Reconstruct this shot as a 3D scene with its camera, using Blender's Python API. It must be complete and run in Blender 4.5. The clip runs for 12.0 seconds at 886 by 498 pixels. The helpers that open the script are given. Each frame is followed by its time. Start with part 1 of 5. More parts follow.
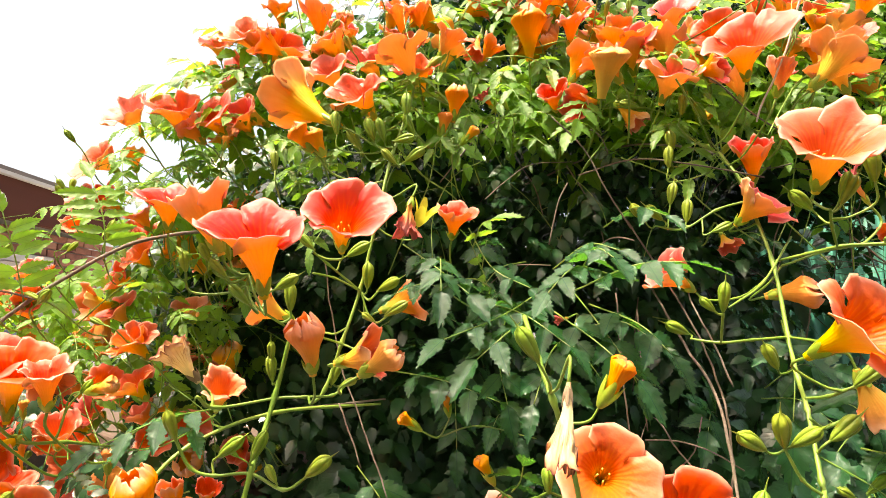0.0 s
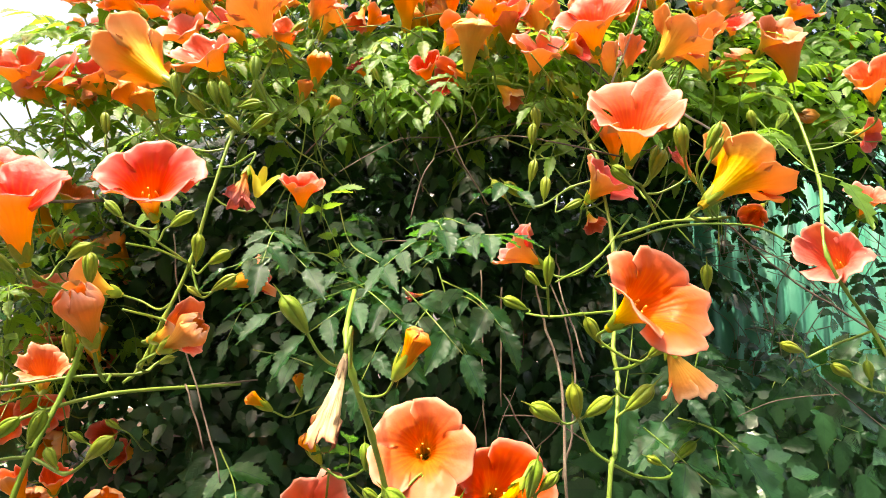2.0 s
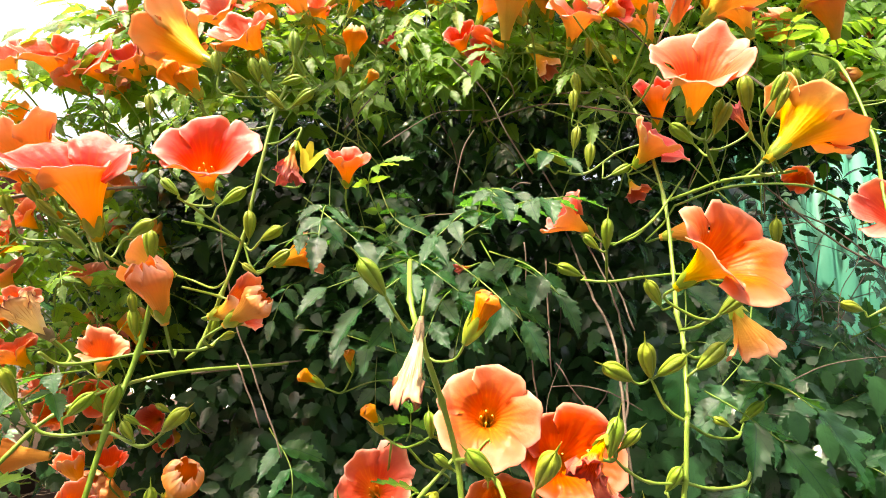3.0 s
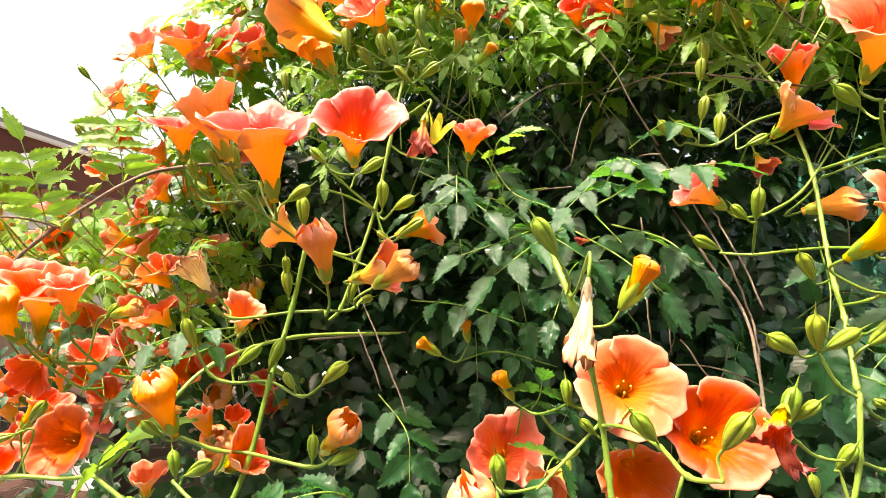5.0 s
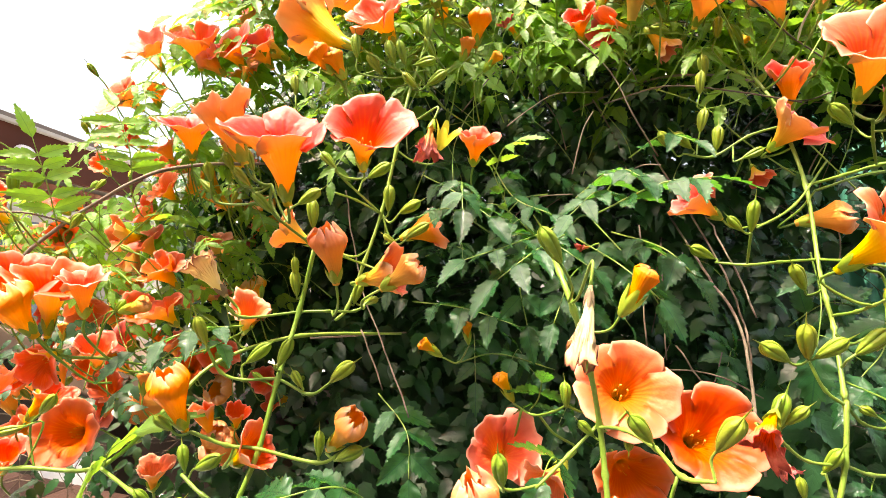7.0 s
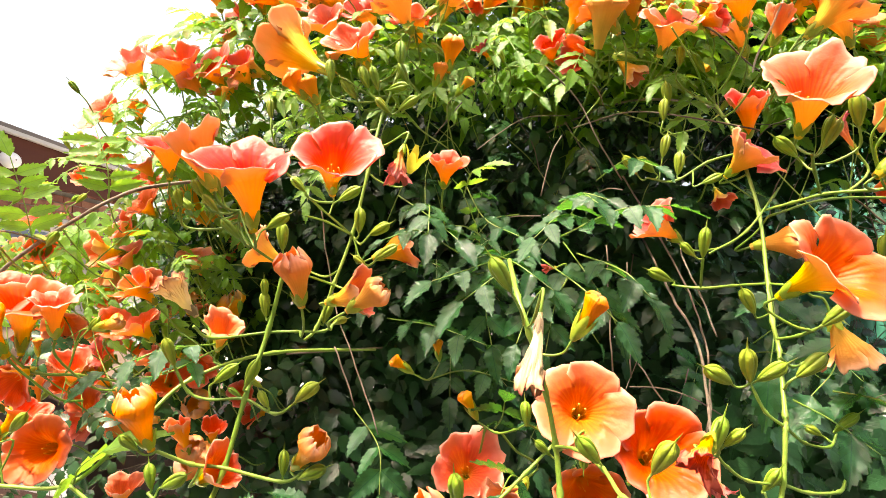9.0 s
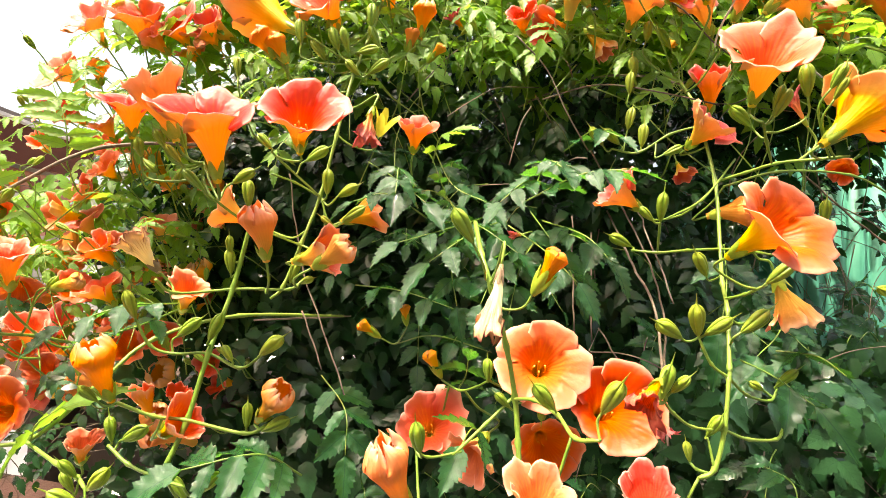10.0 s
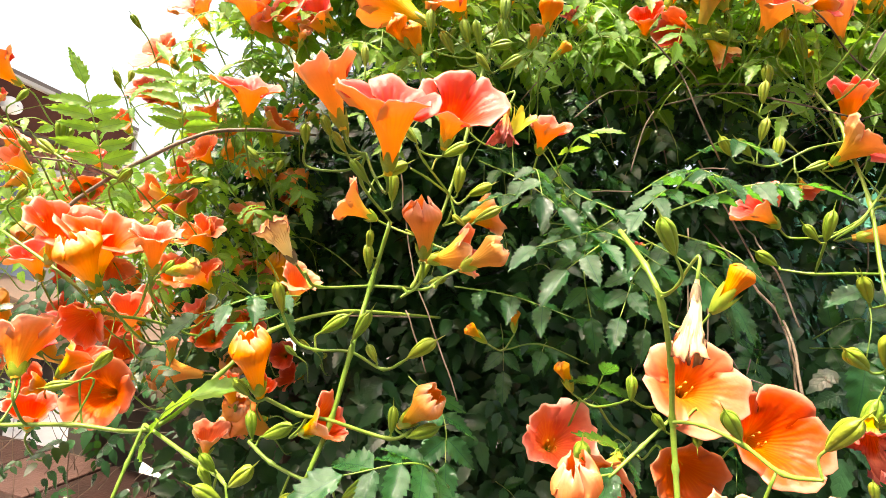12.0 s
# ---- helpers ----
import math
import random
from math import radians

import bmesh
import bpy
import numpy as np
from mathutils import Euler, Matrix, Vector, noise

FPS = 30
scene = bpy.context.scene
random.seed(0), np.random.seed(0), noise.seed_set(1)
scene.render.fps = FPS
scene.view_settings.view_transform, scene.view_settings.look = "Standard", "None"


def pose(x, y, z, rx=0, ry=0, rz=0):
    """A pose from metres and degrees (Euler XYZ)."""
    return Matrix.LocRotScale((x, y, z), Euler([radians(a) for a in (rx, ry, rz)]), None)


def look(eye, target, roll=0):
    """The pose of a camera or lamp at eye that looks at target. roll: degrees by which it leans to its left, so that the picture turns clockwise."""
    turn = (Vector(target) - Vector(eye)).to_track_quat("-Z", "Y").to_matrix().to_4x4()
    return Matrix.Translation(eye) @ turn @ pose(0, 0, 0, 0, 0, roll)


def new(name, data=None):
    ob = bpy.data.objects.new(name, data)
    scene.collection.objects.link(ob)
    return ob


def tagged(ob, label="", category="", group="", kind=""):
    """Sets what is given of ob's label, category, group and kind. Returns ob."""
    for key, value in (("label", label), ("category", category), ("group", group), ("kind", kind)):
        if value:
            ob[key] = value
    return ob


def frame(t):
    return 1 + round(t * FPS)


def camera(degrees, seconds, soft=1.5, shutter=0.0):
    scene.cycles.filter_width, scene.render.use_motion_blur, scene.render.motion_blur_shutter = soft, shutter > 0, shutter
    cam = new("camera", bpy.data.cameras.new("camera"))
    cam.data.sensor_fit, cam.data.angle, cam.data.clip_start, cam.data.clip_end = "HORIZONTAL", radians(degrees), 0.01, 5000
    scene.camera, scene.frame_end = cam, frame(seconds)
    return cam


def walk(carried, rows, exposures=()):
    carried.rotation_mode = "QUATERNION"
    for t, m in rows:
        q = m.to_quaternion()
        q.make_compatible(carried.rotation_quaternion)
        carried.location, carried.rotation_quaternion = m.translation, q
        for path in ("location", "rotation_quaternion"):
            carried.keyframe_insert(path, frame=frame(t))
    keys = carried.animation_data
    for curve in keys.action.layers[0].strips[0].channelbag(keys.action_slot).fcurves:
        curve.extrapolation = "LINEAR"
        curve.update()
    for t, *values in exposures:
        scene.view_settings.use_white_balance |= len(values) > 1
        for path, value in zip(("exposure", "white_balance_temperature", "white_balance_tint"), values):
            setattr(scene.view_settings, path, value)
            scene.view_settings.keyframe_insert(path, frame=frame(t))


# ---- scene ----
cam = camera(84.5, 12.0, soft=0.4)
METRES, EYE, TILT, LEAN, TURN = 0.55, 1.5, 8.0, 0.0, 0.0
ROWS = [
    (0.0, 0.0, 0.0, 0.0, 0.0, 0.0, -0.0),
    (0.5, 0.0459, -0.0033, -0.0053, -1.37, -0.64, -1.23),
    (1.0, 0.1111, 0.0089, -0.0177, -1.43, -0.15, -0.51),
    (1.5, 0.1058, 0.0056, -0.0055, -6.19, -1.84, -1.56),
    (2.0, 0.2401, 0.0209, -0.024, -5.01, -1.65, -0.75),
    (2.5, 0.2228, 0.0326, -0.0387, -5.55, -2.87, -0.1),
    (3.0, 0.1597, 0.0347, -0.061, -3.8, -3.02, 1.3),
    (3.5, 0.1441, 0.0326, -0.062, 1.44, -2.73, 1.98),
    (5.5, -0.0082, 0.0208, -0.0965, 2.86, -4.71, 0.63),
    (6.0, -0.0064, 0.0086, -0.0889, 3.13, -4.49, 0.28),
    (6.5, 0.0072, 0.0003, -0.0757, 3.26, -4.06, 0.32),
    (7.0, -0.0041, -0.0004, -0.0824, 2.24, -4.38, -0.33),
    (9.0, 0.046, -0.0273, -0.0506, 1.3, -3.49, -0.73),
    (9.5, 0.039, -0.0299, -0.0556, -0.22, -3.96, -1.56),
    (10.0, 0.0625, -0.0439, -0.0973, -1.6, -5.13, -1.91),
    (10.5, 0.0811, -0.0382, -0.1135, -1.47, -6.09, -1.92),
    (11.0, 0.0513, -0.0363, -0.107, -1.13, -5.74, -1.43),
    (11.5, -0.023, -0.0012, -0.1006, 0.53, -5.24, -1.49),
    (12.0, -0.1782, 0.0025, -0.11, 0.42, -5.21, -5.12),
]
walk(cam, [(t, pose(0, 0, EYE, TILT, LEAN, TURN) @ pose(METRES * x, METRES * y, METRES * z, 90 + pitch, roll, yaw)) for t, x, y, z, yaw, pitch, roll in ROWS],
     [(0.0, 1.31, 7800, 10), (1.0, 1.21, 7800, 10), (2.3, 1.24, 7800, 10), (3.6, 1.50, 7800, 10), (7.0, 1.51, 7800, 10), (12.0, 1.54, 7800, 10)])

# ---- light: high hazy sun over the camera, bright white sky ----
SUN_WAY = Vector((-0.29, -0.16, 0.945)).normalized()
world = bpy.data.worlds.new("world")
scene.world = world
world.use_nodes = True
wn = world.node_tree.nodes
sky = wn.new("ShaderNodeTexSky")
sky.sky_type = "NISHITA"
sky.sun_disc = False
sky.sun_elevation = math.asin(SUN_WAY.z)
sky.sun_rotation = math.atan2(SUN_WAY.x, SUN_WAY.y)
sky.air_density, sky.dust_density, sky.ozone_density = 1.0, 9.0, 0.5
wn["Background"].inputs["Strength"].default_value = 0.20
world.node_tree.links.new(sky.outputs[0], wn["Background"].inputs["Color"])
sun = new("sun", bpy.data.lights.new("sun", "SUN"))
sun.data.energy, sun.data.angle, sun.data.color = 3.4, radians(0.6), (1.0, 0.95, 0.86)
sun.matrix_world = look(SUN_WAY * 20, (0, 0, 0))

# ---- materials ----
def material(name):
    m = bpy.data.materials.new(name)
    m.use_nodes = True
    nt = m.node_tree
    nt.nodes.clear()
    out = nt.nodes.new("ShaderNodeOutputMaterial")

    def add(kind, **props):
        n = nt.nodes.new("ShaderNode" + kind)
        for k, v in props.items():
            if k in n.inputs:
                n.inputs[k].default_value = v
        return n

    def link(a, b):
        nt.links.new(a, b)

    return m, out, add, link


def ramp_of(add, stops):
    r = add("ValToRGB")
    e = r.color_ramp.elements
    while len(e) < len(stops):
        e.new(0.5)
    for el, (p, c) in zip(e, stops):
        el.position, el.color = p, (*c, 1)
    return r


def mixed(add, link, a, b, fac, mode="MIX"):
    n = add("Mix")
    n.data_type, n.blend_type = "RGBA", mode
    for sock, val in ((n.inputs[6], a), (n.inputs[7], b), (n.inputs[0], fac)):
        if isinstance(val, (int, float)):
            sock.default_value = val
        elif isinstance(val, tuple):
            sock.default_value = (*val, 1)
        else:
            link(val, sock)
    return n.outputs[2]


def math_node(add, link, op, a, b=0.0, c=0.0, clamp=False):
    n = add("Math")
    n.operation, n.use_clamp = op, clamp
    for sock, val in zip(n.inputs, (a, b, c)):
        if isinstance(val, (int, float)):
            sock.default_value = val
        else:
            link(val, sock)
    return n.outputs[0]


def petal_material(name, stops, stripe, stripe_colour, through_light, sheen=0.42, glow=None, shine=0.25):
    """A thin petal: colours run from the tube's foot to the lobe's rim, fine veins, light comes through."""
    m, out, add, link = material(name)
    uv = add("UVMap")
    sep = add("SeparateXYZ")
    link(uv.outputs[0], sep.inputs[0])
    info = add("ObjectInfo")
    tc = add("TexCoord")
    cloud = add("TexNoise", Scale=60.0, Detail=3.0)
    link(tc.outputs["Object"], cloud.inputs["Vector"])
    v = math_node(add, link, "MULTIPLY_ADD", math_node(add, link, "SUBTRACT", cloud.outputs[0], 0.5), 0.16, sep.outputs[1])
    col = ramp_of(add, stops)
    link(v, col.inputs[0])
    # veins that fan from the throat
    wob = add("TexNoise", Scale=90.0, Detail=2.0)
    link(tc.outputs["Object"], wob.inputs["Vector"])
    u = math_node(add, link, "MULTIPLY_ADD", wob.outputs[0], 0.02, sep.outputs[0])
    wave = math_node(add, link, "SINE", math_node(add, link, "MULTIPLY", u, 2 * math.pi * 30))
    line = math_node(add, link, "POWER", math_node(add, link, "MULTIPLY_ADD", wave, 0.5, 0.5), 5.0)
    mask = ramp_of(add, [(0.0, (0, 0, 0)), (0.36, (0, 0, 0)), (0.55, (1, 1, 1)), (0.78, (0.25, 0.25, 0.25)), (1.0, (0.06, 0.06, 0.06))])
    link(sep.outputs[1], mask.inputs[0])
    fac = math_node(add, link, "MULTIPLY", math_node(add, link, "MULTIPLY", line, mask.outputs[0]), stripe)
    c1 = mixed(add, link, col.outputs[0], stripe_colour, fac)
    hsv = add("HueSaturation")
    link(math_node(add, link, "MULTIPLY_ADD", info.outputs["Random"], 0.034, 0.487), hsv.inputs["Hue"])
    link(math_node(add, link, "MULTIPLY_ADD", cloud.outputs[0], 0.3, 0.85), hsv.inputs["Value"])
    link(c1, hsv.inputs["Color"])
    age = math_node(add, link, "FRACT", math_node(add, link, "MULTIPLY", info.outputs["Random"], 7.31))
    link(math_node(add, link, "MULTIPLY_ADD", age, 0.22, 0.93), hsv.inputs["Saturation"])
    bs = add("BsdfPrincipled", Roughness=sheen)
    bs.inputs["Specular IOR Level"].default_value = shine
    link(hsv.outputs[0], bs.inputs["Base Color"])
    fine = add("TexNoise", Scale=420.0, Detail=4.0)
    link(tc.outputs["Object"], fine.inputs["Vector"])
    h = math_node(add, link, "ADD", math_node(add, link, "MULTIPLY", fine.outputs[0], 0.4), math_node(add, link, "MULTIPLY", wave, 0.25))
    fold = add("TexNoise", Scale=130.0, Detail=2.0)
    link(tc.outputs["Object"], fold.inputs["Vector"])
    h = math_node(add, link, "MULTIPLY_ADD", fold.outputs[0], 2.4, h)
    bump = add("Bump", Strength=0.6, Distance=0.0007)
    link(h, bump.inputs["Height"])
    link(bump.outputs[0], bs.inputs["Normal"])
    tr = add("BsdfTranslucent")
    if glow is None:
        link(hsv.outputs[0], tr.inputs["Color"])
    else:
        link(mixed(add, link, hsv.outputs[0], glow, 0.7), tr.inputs["Color"])
    mx = add("MixShader")
    mx.inputs[0].default_value = through_light
    link(bs.outputs[0], mx.inputs[1])
    link(tr.outputs[0], mx.inputs[2])
    link(mx.outputs[0], out.inputs[0])
    return m


def leaf_material(name, dark, light, through_colour, through_light, gloss, island=False, shine=0.5, relief=0.0):
    """A leaf blade: midrib and side veins from its own length and width, mottling, waxy gloss."""
    m, out, add, link = material(name)
    uv = add("UVMap")
    sep = add("SeparateXYZ")
    link(uv.outputs[0], sep.inputs[0])
    if island:
        rnd = add("NewGeometry").outputs["Random Per Island"]
    else:
        rnd = add("ObjectInfo").outputs["Random"]
    tc = add("TexCoord")
    spots = add("TexNoise", Scale=34.0, Detail=4.0)
    link(tc.outputs["Object"], spots.inputs["Vector"])
    fac = math_node(add, link, "ADD", math_node(add, link, "MULTIPLY", rnd, 0.7), math_node(add, link, "MULTIPLY_ADD", spots.outputs[0], 0.9, -0.3), clamp=True)
    base = mixed(add, link, dark, light, fac)
    across = math_node(add, link, "ABSOLUTE", math_node(add, link, "SUBTRACT", sep.outputs[0], 0.5))
    rib = math_node(add, link, "LESS_THAN", across, 0.022)
    ph = math_node(add, link, "SUBTRACT", math_node(add, link, "MULTIPLY", sep.outputs[1], 7.0), math_node(add, link, "MULTIPLY", across, 4.2))
    saw = math_node(add, link, "ABSOLUTE", math_node(add, link, "SUBTRACT", math_node(add, link, "FRACT", ph), 0.5))
    vein = math_node(add, link, "SUBTRACT", 1.0, math_node(add, link, "MULTIPLY", saw, 14.0), clamp=True)
    veins = math_node(add, link, "MAXIMUM", rib, math_node(add, link, "MULTIPLY", vein, 0.7))
    base2 = mixed(add, link, base, light, math_node(add, link, "MULTIPLY", veins, 0.20))
    bs = add("BsdfPrincipled")
    bs.inputs["Specular IOR Level"].default_value = shine
    link(base2, bs.inputs["Base Color"])
    link(math_node(add, link, "MULTIPLY_ADD", spots.outputs[0], 0.2, gloss), bs.inputs["Roughness"])
    fine = add("TexNoise", Scale=300.0, Detail=3.0)
    link(tc.outputs["Object"], fine.inputs["Vector"])
    h = math_node(add, link, "SUBTRACT", math_node(add, link, "MULTIPLY", fine.outputs[0], 0.15), math_node(add, link, "MULTIPLY", veins, 0.7))
    puff = math_node(add, link, "SUBTRACT", 0.25, math_node(add, link, "MULTIPLY", math_node(add, link, "SUBTRACT", 0.5, saw), math_node(add, link, "SUBTRACT", 0.5, saw)))
    h = math_node(add, link, "MULTIPLY_ADD", puff, 0.9, h)
    dimple = add("TexNoise", Scale=75.0, Detail=2.0)
    link(tc.outputs["Object"], dimple.inputs["Vector"])
    h = math_node(add, link, "MULTIPLY_ADD", dimple.outputs[0], relief, h)
    bump = add("Bump", Strength=0.35, Distance=0.0010)
    link(h, bump.inputs["Height"])
    link(bump.outputs[0], bs.inputs["Normal"])
    tr = add("BsdfTranslucent")
    tcol = mixed(add, link, through_colour, base2, math_node(add, link, "MULTIPLY", veins, 0.5))
    link(tcol, tr.inputs["Color"])
    mx = add("MixShader")
    mx.inputs[0].default_value = through_light
    link(bs.outputs[0], mx.inputs[1])
    link(tr.outputs[0], mx.inputs[2])
    link(mx.outputs[0], out.inputs[0])
    return m


def plain_material(name, stops, scale, rough, bump_scale=0.0, bump_dist=0.001, stretch=(1, 1, 1), metal=0.0, through_light=0.0, random_part=0.25, shine=0.5):
    """Noise-mottled surface with fine relief; alike pieces differ by their own random value."""
    m, out, add, link = material(name)
    tc = add("TexCoord")
    mp = add("Mapping")
    mp.inputs["Scale"].default_value = stretch
    link(tc.outputs["Object"], mp.inputs[0])
    n1 = add("TexNoise", Scale=scale, Detail=5.0, Roughness=0.62)
    n2 = add("TexNoise", Scale=scale * 9, Detail=3.0)
    link(mp.outputs[0], n1.inputs["Vector"])
    link(mp.outputs[0], n2.inputs["Vector"])
    info = add("ObjectInfo")
    f = math_node(add, link, "MULTIPLY_ADD", n2.outputs[0], 0.35, math_node(add, link, "MULTIPLY", n1.outputs[0], 0.75))
    f = math_node(add, link, "MULTIPLY_ADD", math_node(add, link, "SUBTRACT", info.outputs["Random"], 0.5), random_part, f, clamp=True)
    col = ramp_of(add, stops)
    link(f, col.inputs[0])
    bs = add("BsdfPrincipled", Metallic=metal)
    bs.inputs["Specular IOR Level"].default_value = shine
    link(col.outputs[0], bs.inputs["Base Color"])
    link(math_node(add, link, "MULTIPLY_ADD", n2.outputs[0], 0.2, rough - 0.1), bs.inputs["Roughness"])
    if bump_scale:
        nb = add("TexNoise", Scale=bump_scale, Detail=5.0)
        link(mp.outputs[0], nb.inputs["Vector"])
        b = add("Bump", Strength=0.6, Distance=bump_dist)
        link(nb.outputs[0], b.inputs["Height"])
        link(b.outputs[0], bs.inputs["Normal"])
    if through_light:
        tr = add("BsdfTranslucent")
        link(col.outputs[0], tr.inputs["Color"])
        mx = add("MixShader")
        mx.inputs[0].default_value = through_light
        link(bs.outputs[0], mx.inputs[1])
        link(tr.outputs[0], mx.inputs[2])
        link(mx.outputs[0], out.inputs[0])
    else:
        link(bs.outputs[0], out.inputs[0])
    return m


PETAL_OUT = petal_material("petal outside", [(0.0, (0.72, 0.62, 0.05)), (0.2, (0.93, 0.64, 0.045)), (0.42, (0.95, 0.66, 0.06)), (0.55, (0.95, 0.62, 0.09)), (0.75, (0.95, 0.58, 0.18)), (1.0, (0.94, 0.60, 0.33))], 0.3, (0.86, 0.30, 0.02), 0.42, 0.50, (1.0, 0.71, 0.20), 0.4)
PETAL_IN = petal_material("petal inside", [(0.0, (0.92, 0.58, 0.08)), (0.20, (0.88, 0.36, 0.035)), (0.36, (0.76, 0.12, 0.025)), (0.50, (0.70, 0.068, 0.032)), (0.74, (0.72, 0.082, 0.052)), (0.92, (0.77, 0.16, 0.125)), (1.0, (0.88, 0.37, 0.31))], 0.28, (0.90, 0.33, 0.03), 0.30, 0.46, (1.0, 0.43, 0.15), 0.36)
PETAL_FOLD = petal_material("folded petal", [(0.0, (0.80, 0.50, 0.05)), (0.4, (0.94, 0.46, 0.04)), (0.6, (0.94, 0.38, 0.055)), (0.8, (0.94, 0.42, 0.15)), (1.0, (0.95, 0.62, 0.42))], 0.25, (0.84, 0.22, 0.03), 0.34, 0.5, (1.0, 0.56, 0.14), 0.4)
PETAL_DRY = petal_material("dry petal", [(0.0, (0.62, 0.46, 0.24)), (0.2, (0.88, 0.76, 0.46)), (0.5, (0.87, 0.70, 0.42)), (0.85, (0.84, 0.58, 0.32)), (0.95, (0.62, 0.30, 0.16)), (1.0, (0.24, 0.04, 0.04))], 0.65, (0.50, 0.22, 0.06), 0.3, 0.6)
PETAL_WILT = petal_material("wilted petal", [(0.0, (0.85, 0.50, 0.06)), (0.4, (0.88, 0.30, 0.06)), (0.7, (0.80, 0.22, 0.18)), (1.0, (0.58, 0.12, 0.15))], 0.7, (0.5, 0.08, 0.02), 0.4, 0.55)
CALYX = plain_material("calyx green", [(0.2, (0.16, 0.30, 0.02)), (0.5, (0.28, 0.42, 0.035)), (0.85, (0.50, 0.52, 0.07))], 75, 0.42, 260, 0.0008, through_light=0.25)


def bud_material(name, groove, body, rib_colour, tip):
    """Ribbed green bud: pale ribs, darker grooves, a dull tip."""
    m, out, add, link = material(name)
    uv = add("UVMap")
    sep = add("SeparateXYZ")
    link(uv.outputs[0], sep.inputs[0])
    tc, info = add("TexCoord"), add("ObjectInfo")
    spots = add("TexNoise", Scale=9.0, Detail=4.0)
    link(tc.outputs["Object"], spots.inputs["Vector"])
    wave = math_node(add, link, "ABSOLUTE", math_node(add, link, "COSINE", math_node(add, link, "MULTIPLY", sep.outputs[0], 5 * math.pi)))
    rib = math_node(add, link, "POWER", wave, 9.0)
    dip = math_node(add, link, "POWER", math_node(add, link, "SUBTRACT", 1.0, wave), 3.0)
    base = mixed(add, link, body, rib_colour, math_node(add, link, "MULTIPLY_ADD", spots.outputs[0], 0.9, -0.2, clamp=True))
    base = mixed(add, link, base, rib_colour, math_node(add, link, "MULTIPLY", rib, 0.30))
    base = mixed(add, link, base, groove, math_node(add, link, "MULTIPLY", dip, 0.35))
    end = math_node(add, link, "MULTIPLY", math_node(add, link, "SUBTRACT", sep.outputs[1], 0.82), 4.0, clamp=True)
    base = mixed(add, link, base, tip, end)
    hsv = add("HueSaturation")
    link(math_node(add, link, "MULTIPLY_ADD", info.outputs["Random"], 0.04, 0.48), hsv.inputs["Hue"])
    link(base, hsv.inputs["Color"])
    bs = add("BsdfPrincipled", Roughness=0.42)
    link(hsv.outputs[0], bs.inputs["Base Color"])
    bump = add("Bump", Strength=0.5, Distance=0.03)
    link(math_node(add, link, "MULTIPLY_ADD", spots.outputs[0], 0.08, math_node(add, link, "MULTIPLY", dip, -0.1)), bump.inputs["Height"])
    link(bump.outputs[0], bs.inputs["Normal"])
    tr = add("BsdfTranslucent")
    link(hsv.outputs[0], tr.inputs["Color"])
    mx = add("MixShader")
    mx.inputs[0].default_value = 0.22
    link(bs.outputs[0], mx.inputs[1])
    link(tr.outputs[0], mx.inputs[2])
    link(mx.outputs[0], out.inputs[0])
    return m


BUD_GREEN = bud_material("ribbed bud", (0.10, 0.20, 0.015), (0.22, 0.36, 0.028), (0.40, 0.50, 0.06), (0.26, 0.30, 0.05))
CALYX_PALE = plain_material("calyx yellow", [(0.2, (0.55, 0.55, 0.05)), (0.9, (0.85, 0.75, 0.10))], 45, 0.45, 260, 0.0008, through_light=0.3)
STAMEN = plain_material("stamen yellow", [(0.2, (0.80, 0.40, 0.04)), (0.9, (0.88, 0.58, 0.10))], 60, 0.5)
STEM_GREEN = plain_material("young stem", [(0.2, (0.09, 0.19, 0.022)), (0.55, (0.18, 0.32, 0.04)), (0.9, (0.30, 0.42, 0.08))], 30, 0.42, 300, 0.0006, through_light=0.12)
STEM_BROWN = plain_material("woody stem", [(0.2, (0.06, 0.042, 0.030)), (0.55, (0.15, 0.112, 0.082)), (0.9, (0.31, 0.26, 0.21))], 40, 0.75, 220, 0.0012)
CALYX_DRY = plain_material("dry calyx", [(0.2, (0.12, 0.07, 0.04)), (0.9, (0.34, 0.25, 0.15))], 60, 0.8, 200, 0.001)
STEM_PALE = plain_material("bleached twig", [(0.2, (0.45, 0.40, 0.34)), (0.9, (0.80, 0.76, 0.70))], 50, 0.7, 220, 0.0008)
LEAF_ADULT = leaf_material("adult leaf", (0.006, 0.042, 0.016), (0.020, 0.100, 0.034), (0.18, 0.60, 0.05), 0.22, 0.05, shine=0.6, relief=3.0)
LEAF_YOUNG = leaf_material("young leaf", (0.06, 0.17, 0.022), (0.15, 0.31, 0.04), (0.36, 0.70, 0.05), 0.44, 0.32, shine=0.4)
# inner leaf green kept darker than crown leaf: depth shade partly in the colour
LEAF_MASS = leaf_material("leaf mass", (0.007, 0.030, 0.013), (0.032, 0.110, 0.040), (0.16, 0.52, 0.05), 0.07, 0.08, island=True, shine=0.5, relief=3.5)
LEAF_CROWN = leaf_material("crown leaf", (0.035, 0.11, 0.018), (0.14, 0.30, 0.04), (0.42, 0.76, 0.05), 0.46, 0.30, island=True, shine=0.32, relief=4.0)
FENCE_GREEN = plain_material("mint green sheet", [(0.2, (0.045, 0.27, 0.19)), (0.6, (0.08, 0.34, 0.245)), (0.9, (0.15, 0.42, 0.32))], 2.2, 0.42, 60, 0.001)
FENCE_POST = plain_material("galvanised post", [(0.2, (0.30, 0.32, 0.32)), (0.9, (0.55, 0.57, 0.56))], 6, 0.45, metal=0.6)
